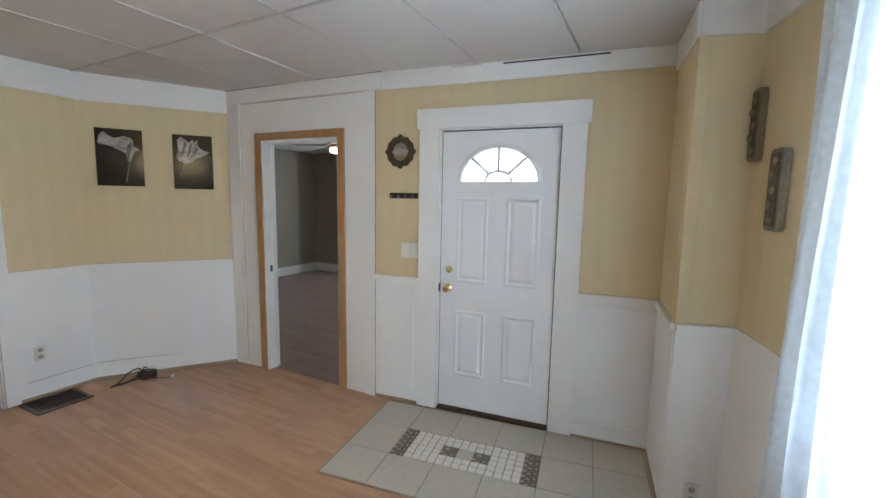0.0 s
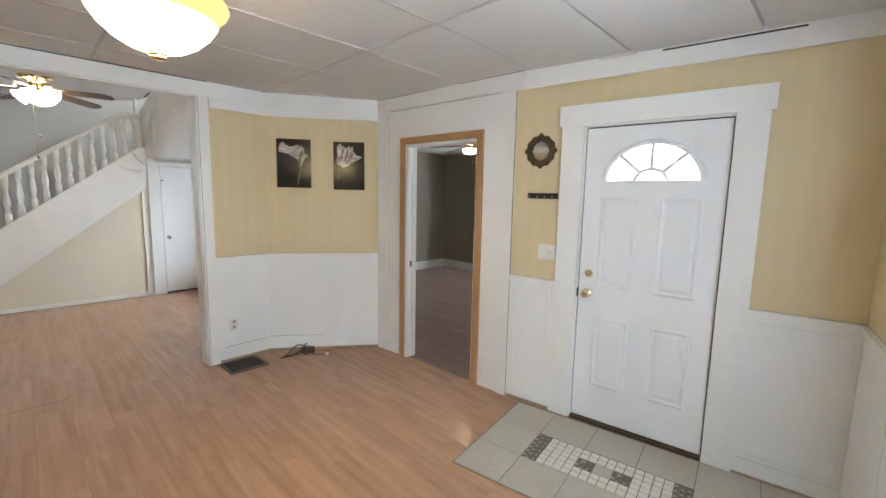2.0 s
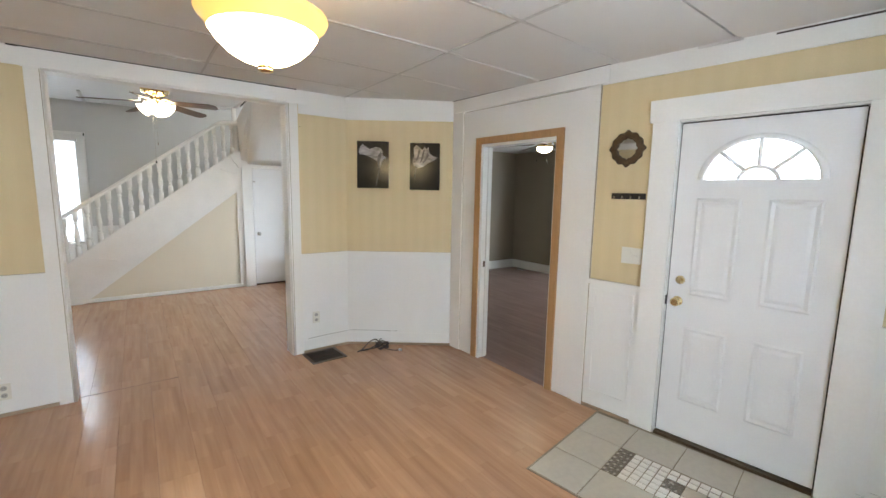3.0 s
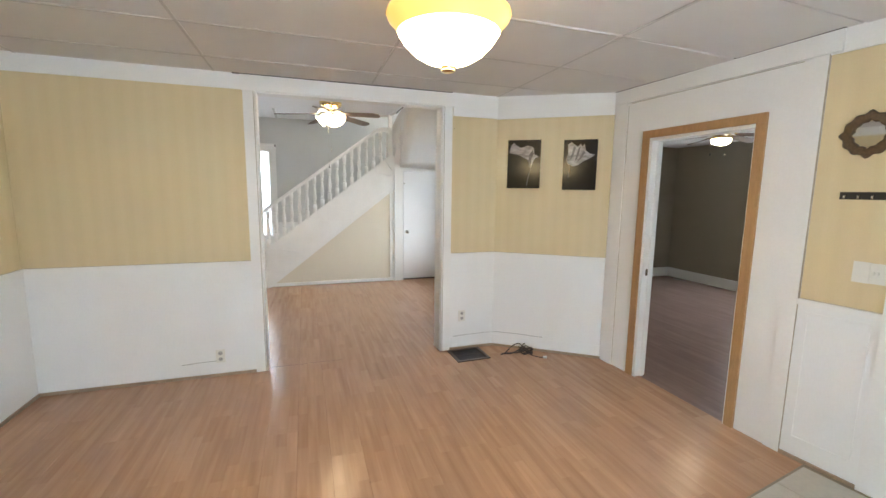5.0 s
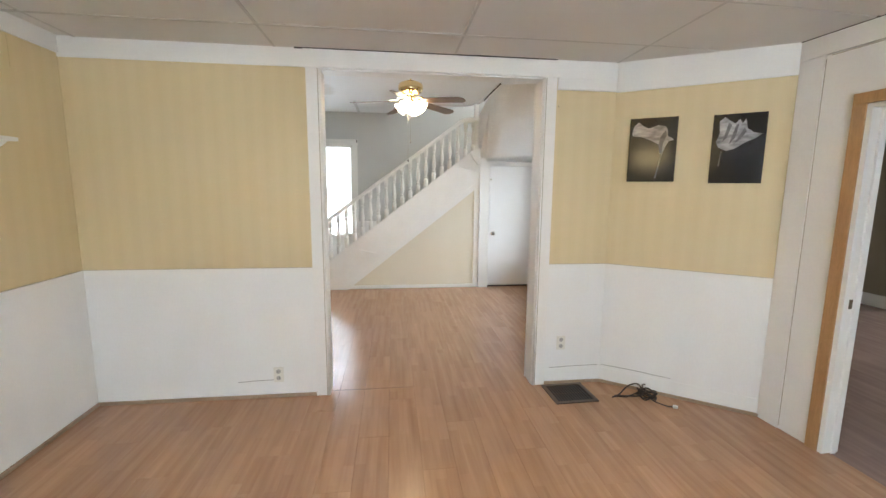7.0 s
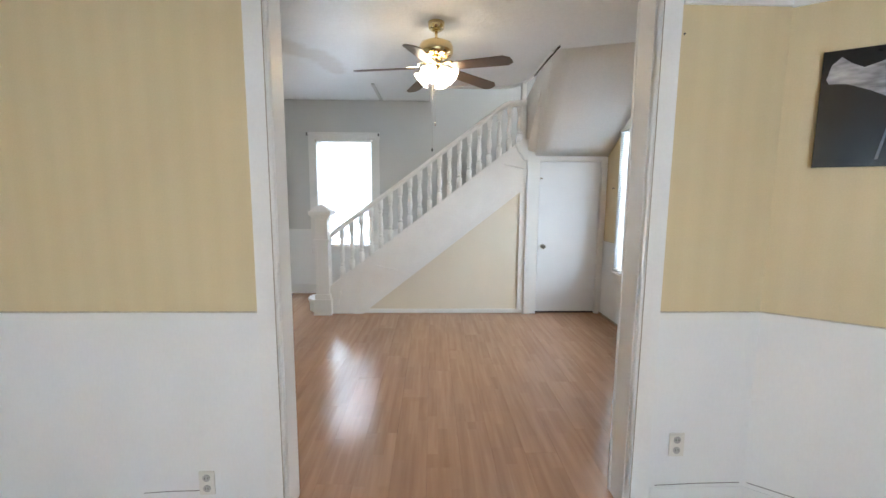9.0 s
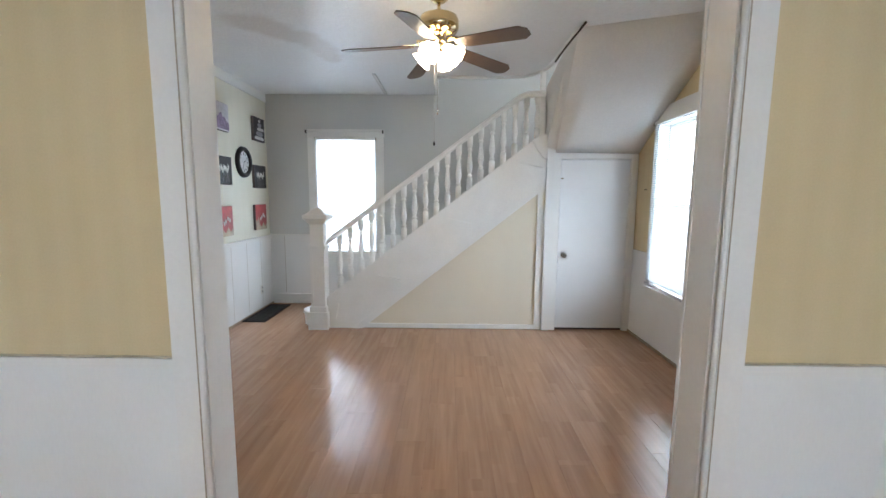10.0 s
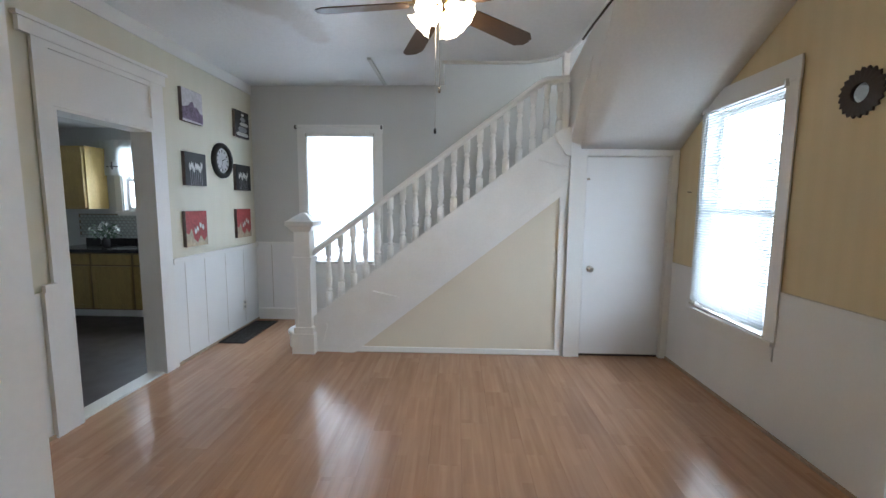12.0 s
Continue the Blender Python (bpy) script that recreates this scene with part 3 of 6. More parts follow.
# cased opening to the stair room
casing("opening_casing", wall_w, OP[0] - 0.007, OP[1] + 0.007, OP[3] + 0.006, 0.088, 0.024, head=0.118, head_over=0.012, label="white painted casing of the wide opening")
lining = thing("opening_frame", WS, "white painted lining of the wide opening with stop beads", "door frame", kind="structure")
for s in ((OP[0] - 0.018, OP[0] + 0.004, -0.004, 0.134, 0, OP[3] + 0.018), (OP[1] - 0.010, OP[1] + 0.018, -0.004, 0.134, 0, OP[3] + 0.018), (OP[0] + 0.0045, OP[1] - 0.0105, -0.004, 0.134, OP[3] - 0.004, OP[3] + 0.018)):
    part("jamb", boxes(s, bevel=0.004), WHITE, lining)
for u in (OP[0] - 0.003, OP[1] + 0.003):
    part("edge_bead", tube([(u, -0.020, 0.001), (u, -0.020, OP[3])], 0.0095, 10), WHITE, lining, "rounded white bead on the jamb edge")
# Flat strips on the casing paint the bead's shade; nothing is cut in.
for u0, u1 in ((OP[0] - 0.0175, OP[0] - 0.0130), (OP[1] + 0.0130, OP[1] + 0.0175)):
    part("bead_shade", boxes((u0, u1, -0.0252, -0.0243, 0.001, OP[3])), JOINT_AND_SHADE, lining, "flat dark strip painted as the shade beside the bead")
part("stop_bead", boxes((OP[1] - 0.014, OP[1] + 0.0275, 0.1345, 0.150, 0, OP[3] - 0.005), bevel=0.003), WHITE, lining, "white stop strip on one side")
for s in ((OP[0] - 0.14, OP[0] - 0.035, 0.1305, 0.146, 0, OP[3] + 0.13), (OP[1] + 0.0285, OP[1] + 0.13, 0.1305, 0.146, 0, OP[3] + 0.13), (OP[0] - 0.034, OP[1] + 0.028, 0.1305, 0.146, OP[3] + 0.019, OP[3] + 0.13)):
    part("casing", boxes(s, bevel=0.002), WHITE, lining)

# Flat dark strips paint the shade under the ceiling; no recess is cut.
GAP_SHADE_AND_SEAM = mat("gap_shade_and_floor_seam", (0.05, 0.04, 0.035), 0.9, 0.3, 12, 60, 0.1)
part("ceiling_gap_shade", boxes((0.0, 1.62, -0.028, -0.001, 2.4765, 2.486)), GAP_SHADE_AND_SEAM, wall_n1, "dark strip painted as the shade under the ceiling")
part("ceiling_gap_shade", boxes((0.95, 1.6, -0.017, -0.0145, 2.452, 2.461)), GAP_SHADE_AND_SEAM, wall_n2, "dark strip painted as the shade under the ceiling")
part("ceiling_gap_shade", boxes((1.47, 3.32, -0.0285, -0.001, 2.4945, 2.5035)), GAP_SHADE_AND_SEAM, wall_w, "dark strip painted as the shade under the ceiling")

SEAM = mat("paper_seam", (0.52, 0.41, 0.24), 0.9, 0.2, 12, 60, 0.0)


def seam(wall, points):
    """A lifted seam or hairline crack in the wallpaper."""
    part("paper_seam", tube([(u, -0.0002, z) for u, z in points], 0.0008, 5), SEAM, wall, "lifted wallpaper seam")


seam(wall_s, [(5.655, 1.05), (5.652, 1.6), (5.657, 2.1), (5.653, 2.39)])
seam(wall_s, [(5.30, 2.22), (5.302, 2.3), (5.30, 2.39)])
seam(wall_e, [(0.16, 1.0), (0.163, 1.25), (0.175, 1.42)])
for u, z in ((3.35, 2.18), (3.305, 2.30)):
    part("nail", lathe([(0.004, 0.0), (0.004, 0.004)], 8, pose(u, -0.001, z, 90, 0, 0)), BLACK, wall_w, "small dark nail")

# ---- stair room shell ----
wall_fe = structure("wall_far_east", boxes((0, 1.0, 0.0, 0.13, -0.02, 3.0)), WHITE, "white painted wall beside the wide opening", "wall", run((-4.0, 1.645), (-4.0, 2.645))[0])
structure("wall_far_east_top", boxes((-4.13, -4.0, -2.4, 2.6, 2.622, 3.0)), WHITE, "plain plaster above the wide opening", "wall")
KD = (1.785, 2.63, -0.1, 2.06)
wall_fs = papered_wall("wall_far_south", FS, LFS, [KD], "pale wallpapered wall with white board wainscot and kitchen doorway", band=2.76, top=3.0, paper=WALLPAPER_PALE, rail=False, rail_z=0.955)
part("cap_rail", boxes((2.775, LFS, -0.034, -0.0085, 0.925, 0.975), bevel=0.006), WHITE, wall_fs, "white cap rail")
SWN = (0.415, 1.25, 0.615, 2.245)
wall_fn = papered_wall("wall_far_north", FN, LFN, [SWN], "yellow wallpapered wall with white wainscot and a window with blinds", band=2.98, top=3.0, rail_z=0.945)
BWN = (0.67, 1.505, 0.72, 2.31)
# Hole of the unseen upper window, added to let light into the stairwell.
UWN = (3.5, 4.3, 3.55, 4.5)
wall_fb = structure("wall_far_west", slab([-0.15, LFB + 0.1], [-0.02, 5.0], [BWN, UWN], 0.0, 0.13), GREYWALL, "pale grey plaster wall rising behind the stairs", "wall", FB)
part("wainscot", slab([0, LFB], [0, 0.965], [(BWN[0] - 0.1, BWN[1] + 0.1, 0.62, 3)], -0.010, -0.0005), WAINSCOT, wall_fb, "white painted board wainscot")
part("cap_rail", slab([0, LFB], [0.966, 0.985], [(BWN[0] - 0.105, BWN[1] + 0.105, 0.62, 3)], -0.02, -0.0005), WHITE, wall_fb)
part("baseboard", boxes((0, LFB, -0.024, -0.0105, 0, 0.14), bevel=0.004), WHITE, wall_fb, "white baseboard")
FLAT = pose(0, 0, 0, -90, 0, 0)
EDGE = smooth_path([(-6.28, 1.29, 0), (-6.5, 1.291, 0), (-7.0, 1.292, 0), (-7.35, 1.265, 0), (-7.56, 1.14, 0), (-7.65, 0.9, 0), (-7.665, 0.5, 0), (-7.65, 0.1, 0)], 6)
plan = [(-4.05, -2.35), (-4.05, 2.45), (-5.86, 2.45)] + [(p.x, p.y) for p in EDGE] + [(-8.55, 0.1), (-8.55, -2.35)]
structure("ceiling_2", prism(plan, -CEIL2 - 0.16, -CEIL2, FLAT), PLASTER, "textured white plaster ceiling with water-stained patches", "ceiling")
pt, pn, pl, pp = nodes_of(PLASTER)
geo_ = pn.new("ShaderNodeNewGeometry")
wob = pn.new("ShaderNodeTexNoise")
wob.inputs["Scale"].default_value, wob.inputs["Detail"].default_value = 4.0, 5
pl.new(geo_.outputs["Position"], wob.inputs["Vector"])
near = None
for cx_, cy_, cr_ in ((-6.22, -1.32, 0.22), (-6.36, -1.20, 0.22), (-6.50, -1.06, 0.20), (-6.66, -0.98, 0.18), (-6.82, -0.94, 0.16), (-6.96, -0.93, 0.14), (-7.08, -0.93, 0.11)):
    ds = pn.new("ShaderNodeVectorMath")
    ds.operation = "DISTANCE"
    pl.new(geo_.outputs["Position"], ds.inputs[0])
    ds.inputs[1].default_value = (cx_, cy_, CEIL2)
    sc_ = pn.new("ShaderNodeMath")
    sc_.operation = "DIVIDE"
    pl.new(ds.outputs["Value"], sc_.inputs[0])
    sc_.inputs[1].default_value = cr_
    if near is None:
        near = sc_
    else:
        mn = pn.new("ShaderNodeMath")
        mn.operation = "MINIMUM"
        pl.new(near.outputs[0], mn.inputs[0])
        pl.new(sc_.outputs[0], mn.inputs[1])
        near = mn
edge_ = pn.new("ShaderNodeMath")
edge_.operation = "MULTIPLY_ADD"
pl.new(wob.outputs[0], edge_.inputs[0])
edge_.inputs[1].default_value = 1.6
pl.new(near.outputs[0], edge_.inputs[2])
cut_ = pn.new("ShaderNodeMapRange")
cut_.interpolation_type = "SMOOTHSTEP"
cut_.inputs["From Min"].default_value, cut_.inputs["From Max"].default_value = 2.1, 1.3
cut_.inputs["To Max"].default_value = 0.42
pl.new(edge_.outputs[0], cut_.inputs["Value"])
old_ = pp.inputs["Base Color"].links[0].from_socket
mx_ = pn.new("ShaderNodeMix")
mx_.data_type = "RGBA"
pl.new(cut_.outputs[0], mx_.inputs["Factor"])
pl.new(old_, mx_.inputs["A"])
mx_.inputs["B"].default_value = (0.50, 0.44, 0.38, 1)
pl.new(mx_.outputs["Result"], pp.inputs["Base Color"])
trim = structure("trim", tube([(p.x, p.y, CEIL2 - 0.004) for p in EDGE], 0.022, 8), WHITE, "rounded white trim along the stairwell edge", "trim")
# sloped soffit under the upper flight
SOFFIT = mat("white_soffit_plaster", (0.87, 0.87, 0.86), 0.42, 0.05, 1.5, 50, 0.1, dirt=0.08, dirt_colour=(0.6, 0.58, 0.53))
soffit_bm = bmesh.new()
low = [((-7.42 + 1.14 * k / 8, 1.42 - 0.13 * k / 8, 1.975 + 0.905 * k / 8), (-7.42 + 1.56 * k / 8, 2.37, 1.975 + 0.905 * (k / 8) ** 0.93)) for k in range(9)]
rows_ = [[soffit_bm.verts.new(Vector(a).lerp(Vector(b), i / 6) + Vector((0, 0, h))) for i in range(7)] for h in (0.0, 0.15) for a, b in low]
for g in (0, 9):
    for k in range(8):
        for i in range(6):
            soffit_bm.faces.new((rows_[g + k][i], rows_[g + k + 1][i], rows_[g + k + 1][i + 1], rows_[g + k][i + 1])).smooth = True
for i in (0, 6):
    for k in range(8):
        soffit_bm.faces.new((rows_[k][i], rows_[k + 1][i], rows_[k + 10][i], rows_[k + 9][i]))
for k in (0, 8):
    for i in range(6):
        soffit_bm.faces.new((rows_[k][i], rows_[k][i + 1], rows_[k + 9][i + 1], rows_[k + 9][i]))
bmesh.ops.recalc_face_normals(soffit_bm, faces=soffit_bm.faces)
soffit = structure("soffit", soffit_bm, SOFFIT, "sloped warped plaster soffit under the upper flight", "ceiling")
side_bm = bmesh.new()
face = [(-7.44, 1.277, 2.0), (-7.40, 1.418, 2.0), (-6.30, 1.288, 2.868), (-6.62, 1.284, 2.862), (-7.44, 1.277, 2.66)]
fa = [side_bm.verts.new(q) for q in face]
fb = [side_bm.verts.new((x, y + 0.03, z + 0.012)) for x, y, z in face]
side_bm.faces.new(fa)
side_bm.faces.new(fb[::-1])
for k in range(5):
    j = (k + 1) % 5
    side_bm.faces.new((fa[j], fa[k], fb[k], fb[j]))
bmesh.ops.recalc_face_normals(side_bm, faces=side_bm.faces)
# Dark tube put in as painted shade where trim and side board part.
part("soffit_gap_shade", tube([(-6.14, 1.292, 2.852), (-6.45, 1.286, 2.849), (-6.75, 1.281, 2.842), (-7.0, 1.277, 2.828)], 0.010, 6), GAP_SHADE_AND_SEAM, soffit, "dark tube painted as the shade under the trim")
part("soffit_side", side_bm, WHITE, soffit, "white painted side board of the soffit")
# upper stairwell shell
structure("wall_upper_1", boxes((-8.55, -5.3, 3.2, 3.3, 2.0, 5.0)), GREYWALL, "plain plaster wall of the upper stairwell", "wall")
structure("wall_upper_2", boxes((-8.5, -5.3, 0.0, 0.098, 3.03, 5.0)), GREYWALL, "plain plaster wall of the upper stairwell", "wall")
structure("wall_upper_3", boxes((-5.38, -5.3, 0.1, 3.2, 3.03, 5.0)), GREYWALL, "plain plaster wall of the upper stairwell", "wall")
structure("ceiling_upper", boxes((-8.6, -5.3, 0.0, 3.3, 5.0, 5.1)), GREYWALL, "plain plaster ceiling of the upper stairwell", "ceiling")

# ---- staircase ----
def yz(points, x0, x1):
    """A polygon of (y, z) drawn out from x0 to x1."""
    bm = prism(points, 0, x1 - x0)
    bm.transform(Matrix(((0, -1, 0, x1), (1, 0, 0, 0), (0, 0, 1, 0), (0, 0, 0, 1))))
    bmesh.ops.recalc_face_normals(bm, faces=bm.faces)
    return bm


SX = STAIR_X
stairs = thing("staircase", pose(SX, 0, 0), "white painted wooden staircase with turned balusters and panelled side", "staircase")
part("stringer", bevelled(yz([(-1.16, 0.0), (-0.85, 0.0), (1.31, 1.70), (1.31, 2.19), (1.24, 2.19), (-1.16, 0.345)], -0.022, 0.022), 0.003), STAIRWHITE, stairs, "wide white skirt board")
part("stringer_cap", yz([(-1.13, 0.363), (1.24, 2.19), (1.24, 2.165), (-1.13, 0.338)], -0.035, 0.034), STAIRWHITE, stairs)
part("lower_moulding", yz([(-0.86, 0.0), (-0.74, 0.0), (1.30, 1.605), (1.30, 1.70)], 0.0225, 0.032), STAIRWHITE, stairs)
part("side_panel", yz([(-0.84, 0.0), (1.30, 0.0), (1.30, 1.69)], -0.030, -0.012), CREAM, stairs, "cream painted triangular panel under the stairs")
part("skirting", boxes((-0.0115, 0.012, -0.74, 1.30, 0.0, 0.055), bevel=0.003), STAIRWHITE, stairs, "white skirting")
part("shoe_moulding", boxes((0.0125, 0.019, -0.72, 1.305, 0.0, 0.007)), SHOE, stairs, "worn brown shoe strip")
part("panel_stile", boxes((-0.0115, 0.006, 1.235, 1.305, 0.056, 1.62)), STAIRWHITE, stairs)
for y, z in ((-0.42, 0.588), (0.375, 1.232), (1.15, 1.872)):
    part("patch_moulding", boxes((0.0225, 0.052, -0.13, 0.13, -0.013, 0.013), bevel=0.004, m=pose(0, y, z, -12, 0, 0)), STAIRWHITE, stairs)
part("end_moulding", boxes((0.0225, 0.040, -0.010, 0.010, -0.09, 0.09), m=pose(0, -1.03, 0.20, -14, 0, 0)), STAIRWHITE, stairs)
RISE, GO = 0.187, 0.2485
for k in range(12):
    y0 = -1.20 + GO * k
    z1 = 0.17 + RISE * k
    part("tread", boxes((-1.08, -0.024, y0 - 0.025, y0 + GO, z1 - 0.03, z1), bevel=0.006), SHOE, stairs, "worn brown tread")
    part("riser", boxes((-1.08, -0.024, y0, y0 + 0.018, z1 - RISE + 0.001, z1 - 0.0305)), STAIRWHITE, stairs)
part("bottom_step", bevelled(lathe([(0.20, 0.0), (0.20, 0.13), (0.215, 0.135), (0.215, 0.165), (0.20, 0.17)], 28, pose(-0.22, -1.27, 0)), 0.003), STAIRWHITE, stairs, "rounded white bottom step")

newel = part("newel_post", boxes((-0.115, 0.105, -1.335, -1.115, 0.0, 0.20), (-0.10, 0.09, -1.32, -1.13, 0.2005, 0.262), bevel=0.006), STAIRWHITE, stairs, "square panelled newel post with moulded cap")
part("shaft", boxes((-0.085, 0.075, -1.305, -1.145, 0.2625, 0.99), bevel=0.004), STAIRWHITE, newel)
for s in ((-0.10, 0.09, -1.32, -1.13, 0.925, 0.955), (-0.095, 0.085, -1.315, -1.135, 0.90, 0.9245)):
    part("collar", boxes(s, bevel=0.006), STAIRWHITE, newel)
part("upper_block", boxes((-0.08, 0.07, -1.30, -1.15, 0.9555, 1.20), bevel=0.003), STAIRWHITE, newel)
for s in ((-0.055, 0.0775, -1.282, -1.275, 0.30, 0.86), (-0.055, 0.0775, -1.175, -1.168, 0.30, 0.86), (-0.055, 0.0775, -1.275, -1.175, 0.853, 0.86), (-0.055, 0.0775, -1.275, -1.175, 0.30, 0.307)):
    part("panel_bead", boxes(s), STAIRWHITE, newel)
cap = bmesh.new()
prev = None
for w, z in ((0.078, 1.20), (0.095, 1.215), (0.115, 1.245), (0.135, 1.262), (0.135, 1.30), (0.11, 1.312), (0.06, 1.352), (0.02, 1.378), (0.002, 1.382)):
    ring = [cap.verts.new((-0.005 + sx * w, -1.225 + sy * w, z)) for sx, sy in ((-1, -1), (1, -1), (1, 1), (-1, 1))]
    if prev:
        for k in range(4):
            cap.faces.new((prev[k], prev[(k + 1) % 4], ring[(k + 1) % 4], ring[k]))
    prev = ring
cap.faces.new(prev)
part("cap", cap, STAIRWHITE, newel, "moulded pyramid cap")


def rail_z(y):
    return 1.088 + 0.742 * (y + 1.052)


RP = [(-1.13, rail_z(-1.13)), (0.99, rail_z(0.99)), (1.07, 2.640), (1.28, 2.655)]
rail_bm = bmesh.new()
sec = [(-0.036, -0.066), (0.036, -0.066), (0.044, -0.036), (0.034, -0.014), (0.02, 0.0), (-0.02, 0.0), (-0.034, -0.014), (-0.044, -0.036)]
rr = [[rail_bm.verts.new((sx, y, z + sz)) for sx, sz in sec] for y, z in RP]
for p, q in zip(rr, rr[1:]):
    for k in range(8):
        rail_bm.faces.new((p[k], p[(k + 1) % 8], q[(k + 1) % 8], q[k]))
rail_bm.faces.new(rr[0])
rail_bm.faces.new(rr[-1][::-1])
bmesh.ops.recalc_face_normals(rail_bm, faces=rail_bm.faces)
part("handrail", rail_bm, STAIRWHITE, stairs, "moulded white handrail")
L = 0.69
BAL = [(0.019, 0.0), (0.024, 0.004), (0.024, 0.150), (0.014, 0.158), (0.013, 0.168), (0.022, 0.178), (0.022, 0.186), (0.013, 0.198), (0.016, 0.225), (0.023, 0.270), (0.024, 0.300), (0.019, 0.380), (0.013, 0.470), (0.0125, 0.49), (0.021, 0.502), (0.021, 0.510), (0.014, 0.522), (0.016, 0.54), (0.023, 0.552), (0.023, L)]
bal_me = mesh_of("baluster", lathe(BAL, 14), STAIRWHITE)
for k in range(19):
    y = -0.985 + 0.1215 * k
    base = 0.363 + 0.771 * (y + 1.13)
    top = (rail_z(y) if y < 1.0 else 2.648) - 0.045
    ob = new("baluster", bal_me)
    ob.parent = stairs
    ob.matrix_basis = Matrix.Translation((0, y, base - 0.012)) @ Matrix.Diagonal((1.36, 1.36, (top - base + 0.02) / L, 1))
part("top_post", boxes((-0.045, 0.02, 1.222, 1.275, 2.0, 2.86), bevel=0.003), STAIRWHITE, stairs, "square white top post")
part("end_block", bevelled(yz([(1.15, 2.13), (1.31, 2.20), (1.31, 1.93), (1.26, 1.945), (1.235, 1.99), (1.19, 2.05)], -0.03, 0.045), 0.003), STAIRWHITE, stairs, "curved white end block of the skirt")

# closet under the landing
closet = structure("wall_closet", slab([1.30, FAR_N + 0.06], [-0.02, 2.2], [(1.475, 2.245, -0.1, 1.935)], 0.0, 0.1), WHITE, "white wall with the closet door under the upper stairs", "wall", pose(SX, 0, 0, 0, 0, 90))
part("closet_casing", boxes((1.315, 1.400, -0.030, -0.0005, 0, 2.02), bevel=0.003), WHITE, closet, "white painted post casing")
part("closet_casing", boxes((1.402, 1.470, -0.018, -0.0005, 0, 1.985), bevel=0.003), WHITE, closet)
part("closet_casing", boxes((2.25, 2.315, -0.018, -0.0005, 0, 1.944), bevel=0.003), WHITE, closet)
part("head_casing", boxes((1.472, 2.315, -0.016, -0.0005, 1.945, 1.985), bevel=0.003), WHITE, closet)
cd = thing("closet_door", pose(SX, 1.482, 0.024, 0, 0, 90), "flat white slab closet door with nickel knob, closed", "door")
part("leaf", boxes((0, 0.757, 0.012, 0.048, 0, 1.903), bevel=0.003), DOORWHITE, cd)
# Dark filler paints the shade below the leaf.
part("bottom_gap_shade", boxes((0.0, 0.757, 0.020, 0.05, -0.0235, -0.0005)), GAP_SHADE_AND_SEAM, cd, "dark strip painted as the shade under the leaf")
part("door_knob", lathe(KNOB[1:-1], 24, pose(0.062, 0.012, 0.845, 90, 0, 0)), CHROME, cd, "satin nickel door knob")
for z in (0.22, 0.62, 1.66):
    part("hinge", boxes((0.745, 0.764, 0.002, 0.0115, z, z + 0.085), bevel=0.002), WHITE, cd, "painted-over hinge")
part("latch", boxes((0.004, 0.03, 0.004, 0.0115, 1.69, 1.705)), CHROME, cd, "small metal hook latch")

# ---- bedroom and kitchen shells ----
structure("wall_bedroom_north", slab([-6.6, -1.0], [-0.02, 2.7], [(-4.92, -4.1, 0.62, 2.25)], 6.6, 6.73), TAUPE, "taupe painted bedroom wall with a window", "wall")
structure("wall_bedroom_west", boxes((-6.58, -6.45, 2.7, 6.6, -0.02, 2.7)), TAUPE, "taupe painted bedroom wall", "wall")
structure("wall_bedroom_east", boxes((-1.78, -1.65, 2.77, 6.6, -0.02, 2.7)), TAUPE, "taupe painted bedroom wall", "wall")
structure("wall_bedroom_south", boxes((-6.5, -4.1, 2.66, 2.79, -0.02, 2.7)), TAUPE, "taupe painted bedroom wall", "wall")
structure("ceiling_3", boxes((-6.6, -1.0, 2.66, 6.7, 2.46, 2.56)), CEILTILE, "white bedroom ceiling", "ceiling")
bb = structure("baseboard", boxes((-6.449, -1.131, 6.582, 6.5995, 0, 0.17), bevel=0.004), WHITE, "tall white bedroom baseboard", "baseboard")
structure("baseboard_2", boxes((-6.4495, -6.432, 2.8, 6.58, 0, 0.17), bevel=0.004), WHITE, "tall white bedroom baseboard", "baseboard")
structure("floor_bedroom", boxes((-6.5, -1.05, 2.665, 6.62, -0.012, 0.001), (-2.95, -2.12, 2.575, 2.6645, -0.012, 0.001)), FLOOR2, "grey-brown laminate bedroom floor", "floor")
structure("wall_kitchen_west", slab([-6.1, -2.38], [-0.02, 2.7], [(-4.35, -3.1, 1.33, 2.2)], 0, 0.13, pose(-9.03, 0, 0, 0, 0, 90)), GREYWALL, "pale grey kitchen wall with a window", "wall")
structure("wall_kitchen_south", boxes((-9.1, -4.0, -6.13, -6.0, -0.02, 2.7)), GREYWALL, "pale grey kitchen wall", "wall")
structure("wall_kitchen_east", boxes((-4.13, -4.0, -6.0, -2.39, -0.02, 2.7)), GREYWALL, "pale grey kitchen wall", "wall")
structure("ceiling_4", boxes((-9.2, -4.0, -6.1, -2.385, 2.46, 2.56)), CEILTILE, "white kitchen ceiling", "ceiling")
structure("wall_stub", boxes((-4.13, -4.0, -2.5, -2.162, -0.02, 2.7)), WHITE, "plain wall between the rooms", "wall")

# ---- windows ----
SLATCLOTH = sheer("white_blind_slat", (0.62, 0.65, 0.67), 0.04, 0.40)
SLATWHITE = sheer("closed_white_slat", (0.84, 0.86, 0.88), 0.06, 0.42)
LACE = sheer("white_lace_curtain", (0.71, 0.78, 0.84), 0.25, 0.17)
CLOTH = mat("brown_striped_cloth", (0.17, 0.13, 0.11), 0.8, 0.2, 6, 90, 0.1)
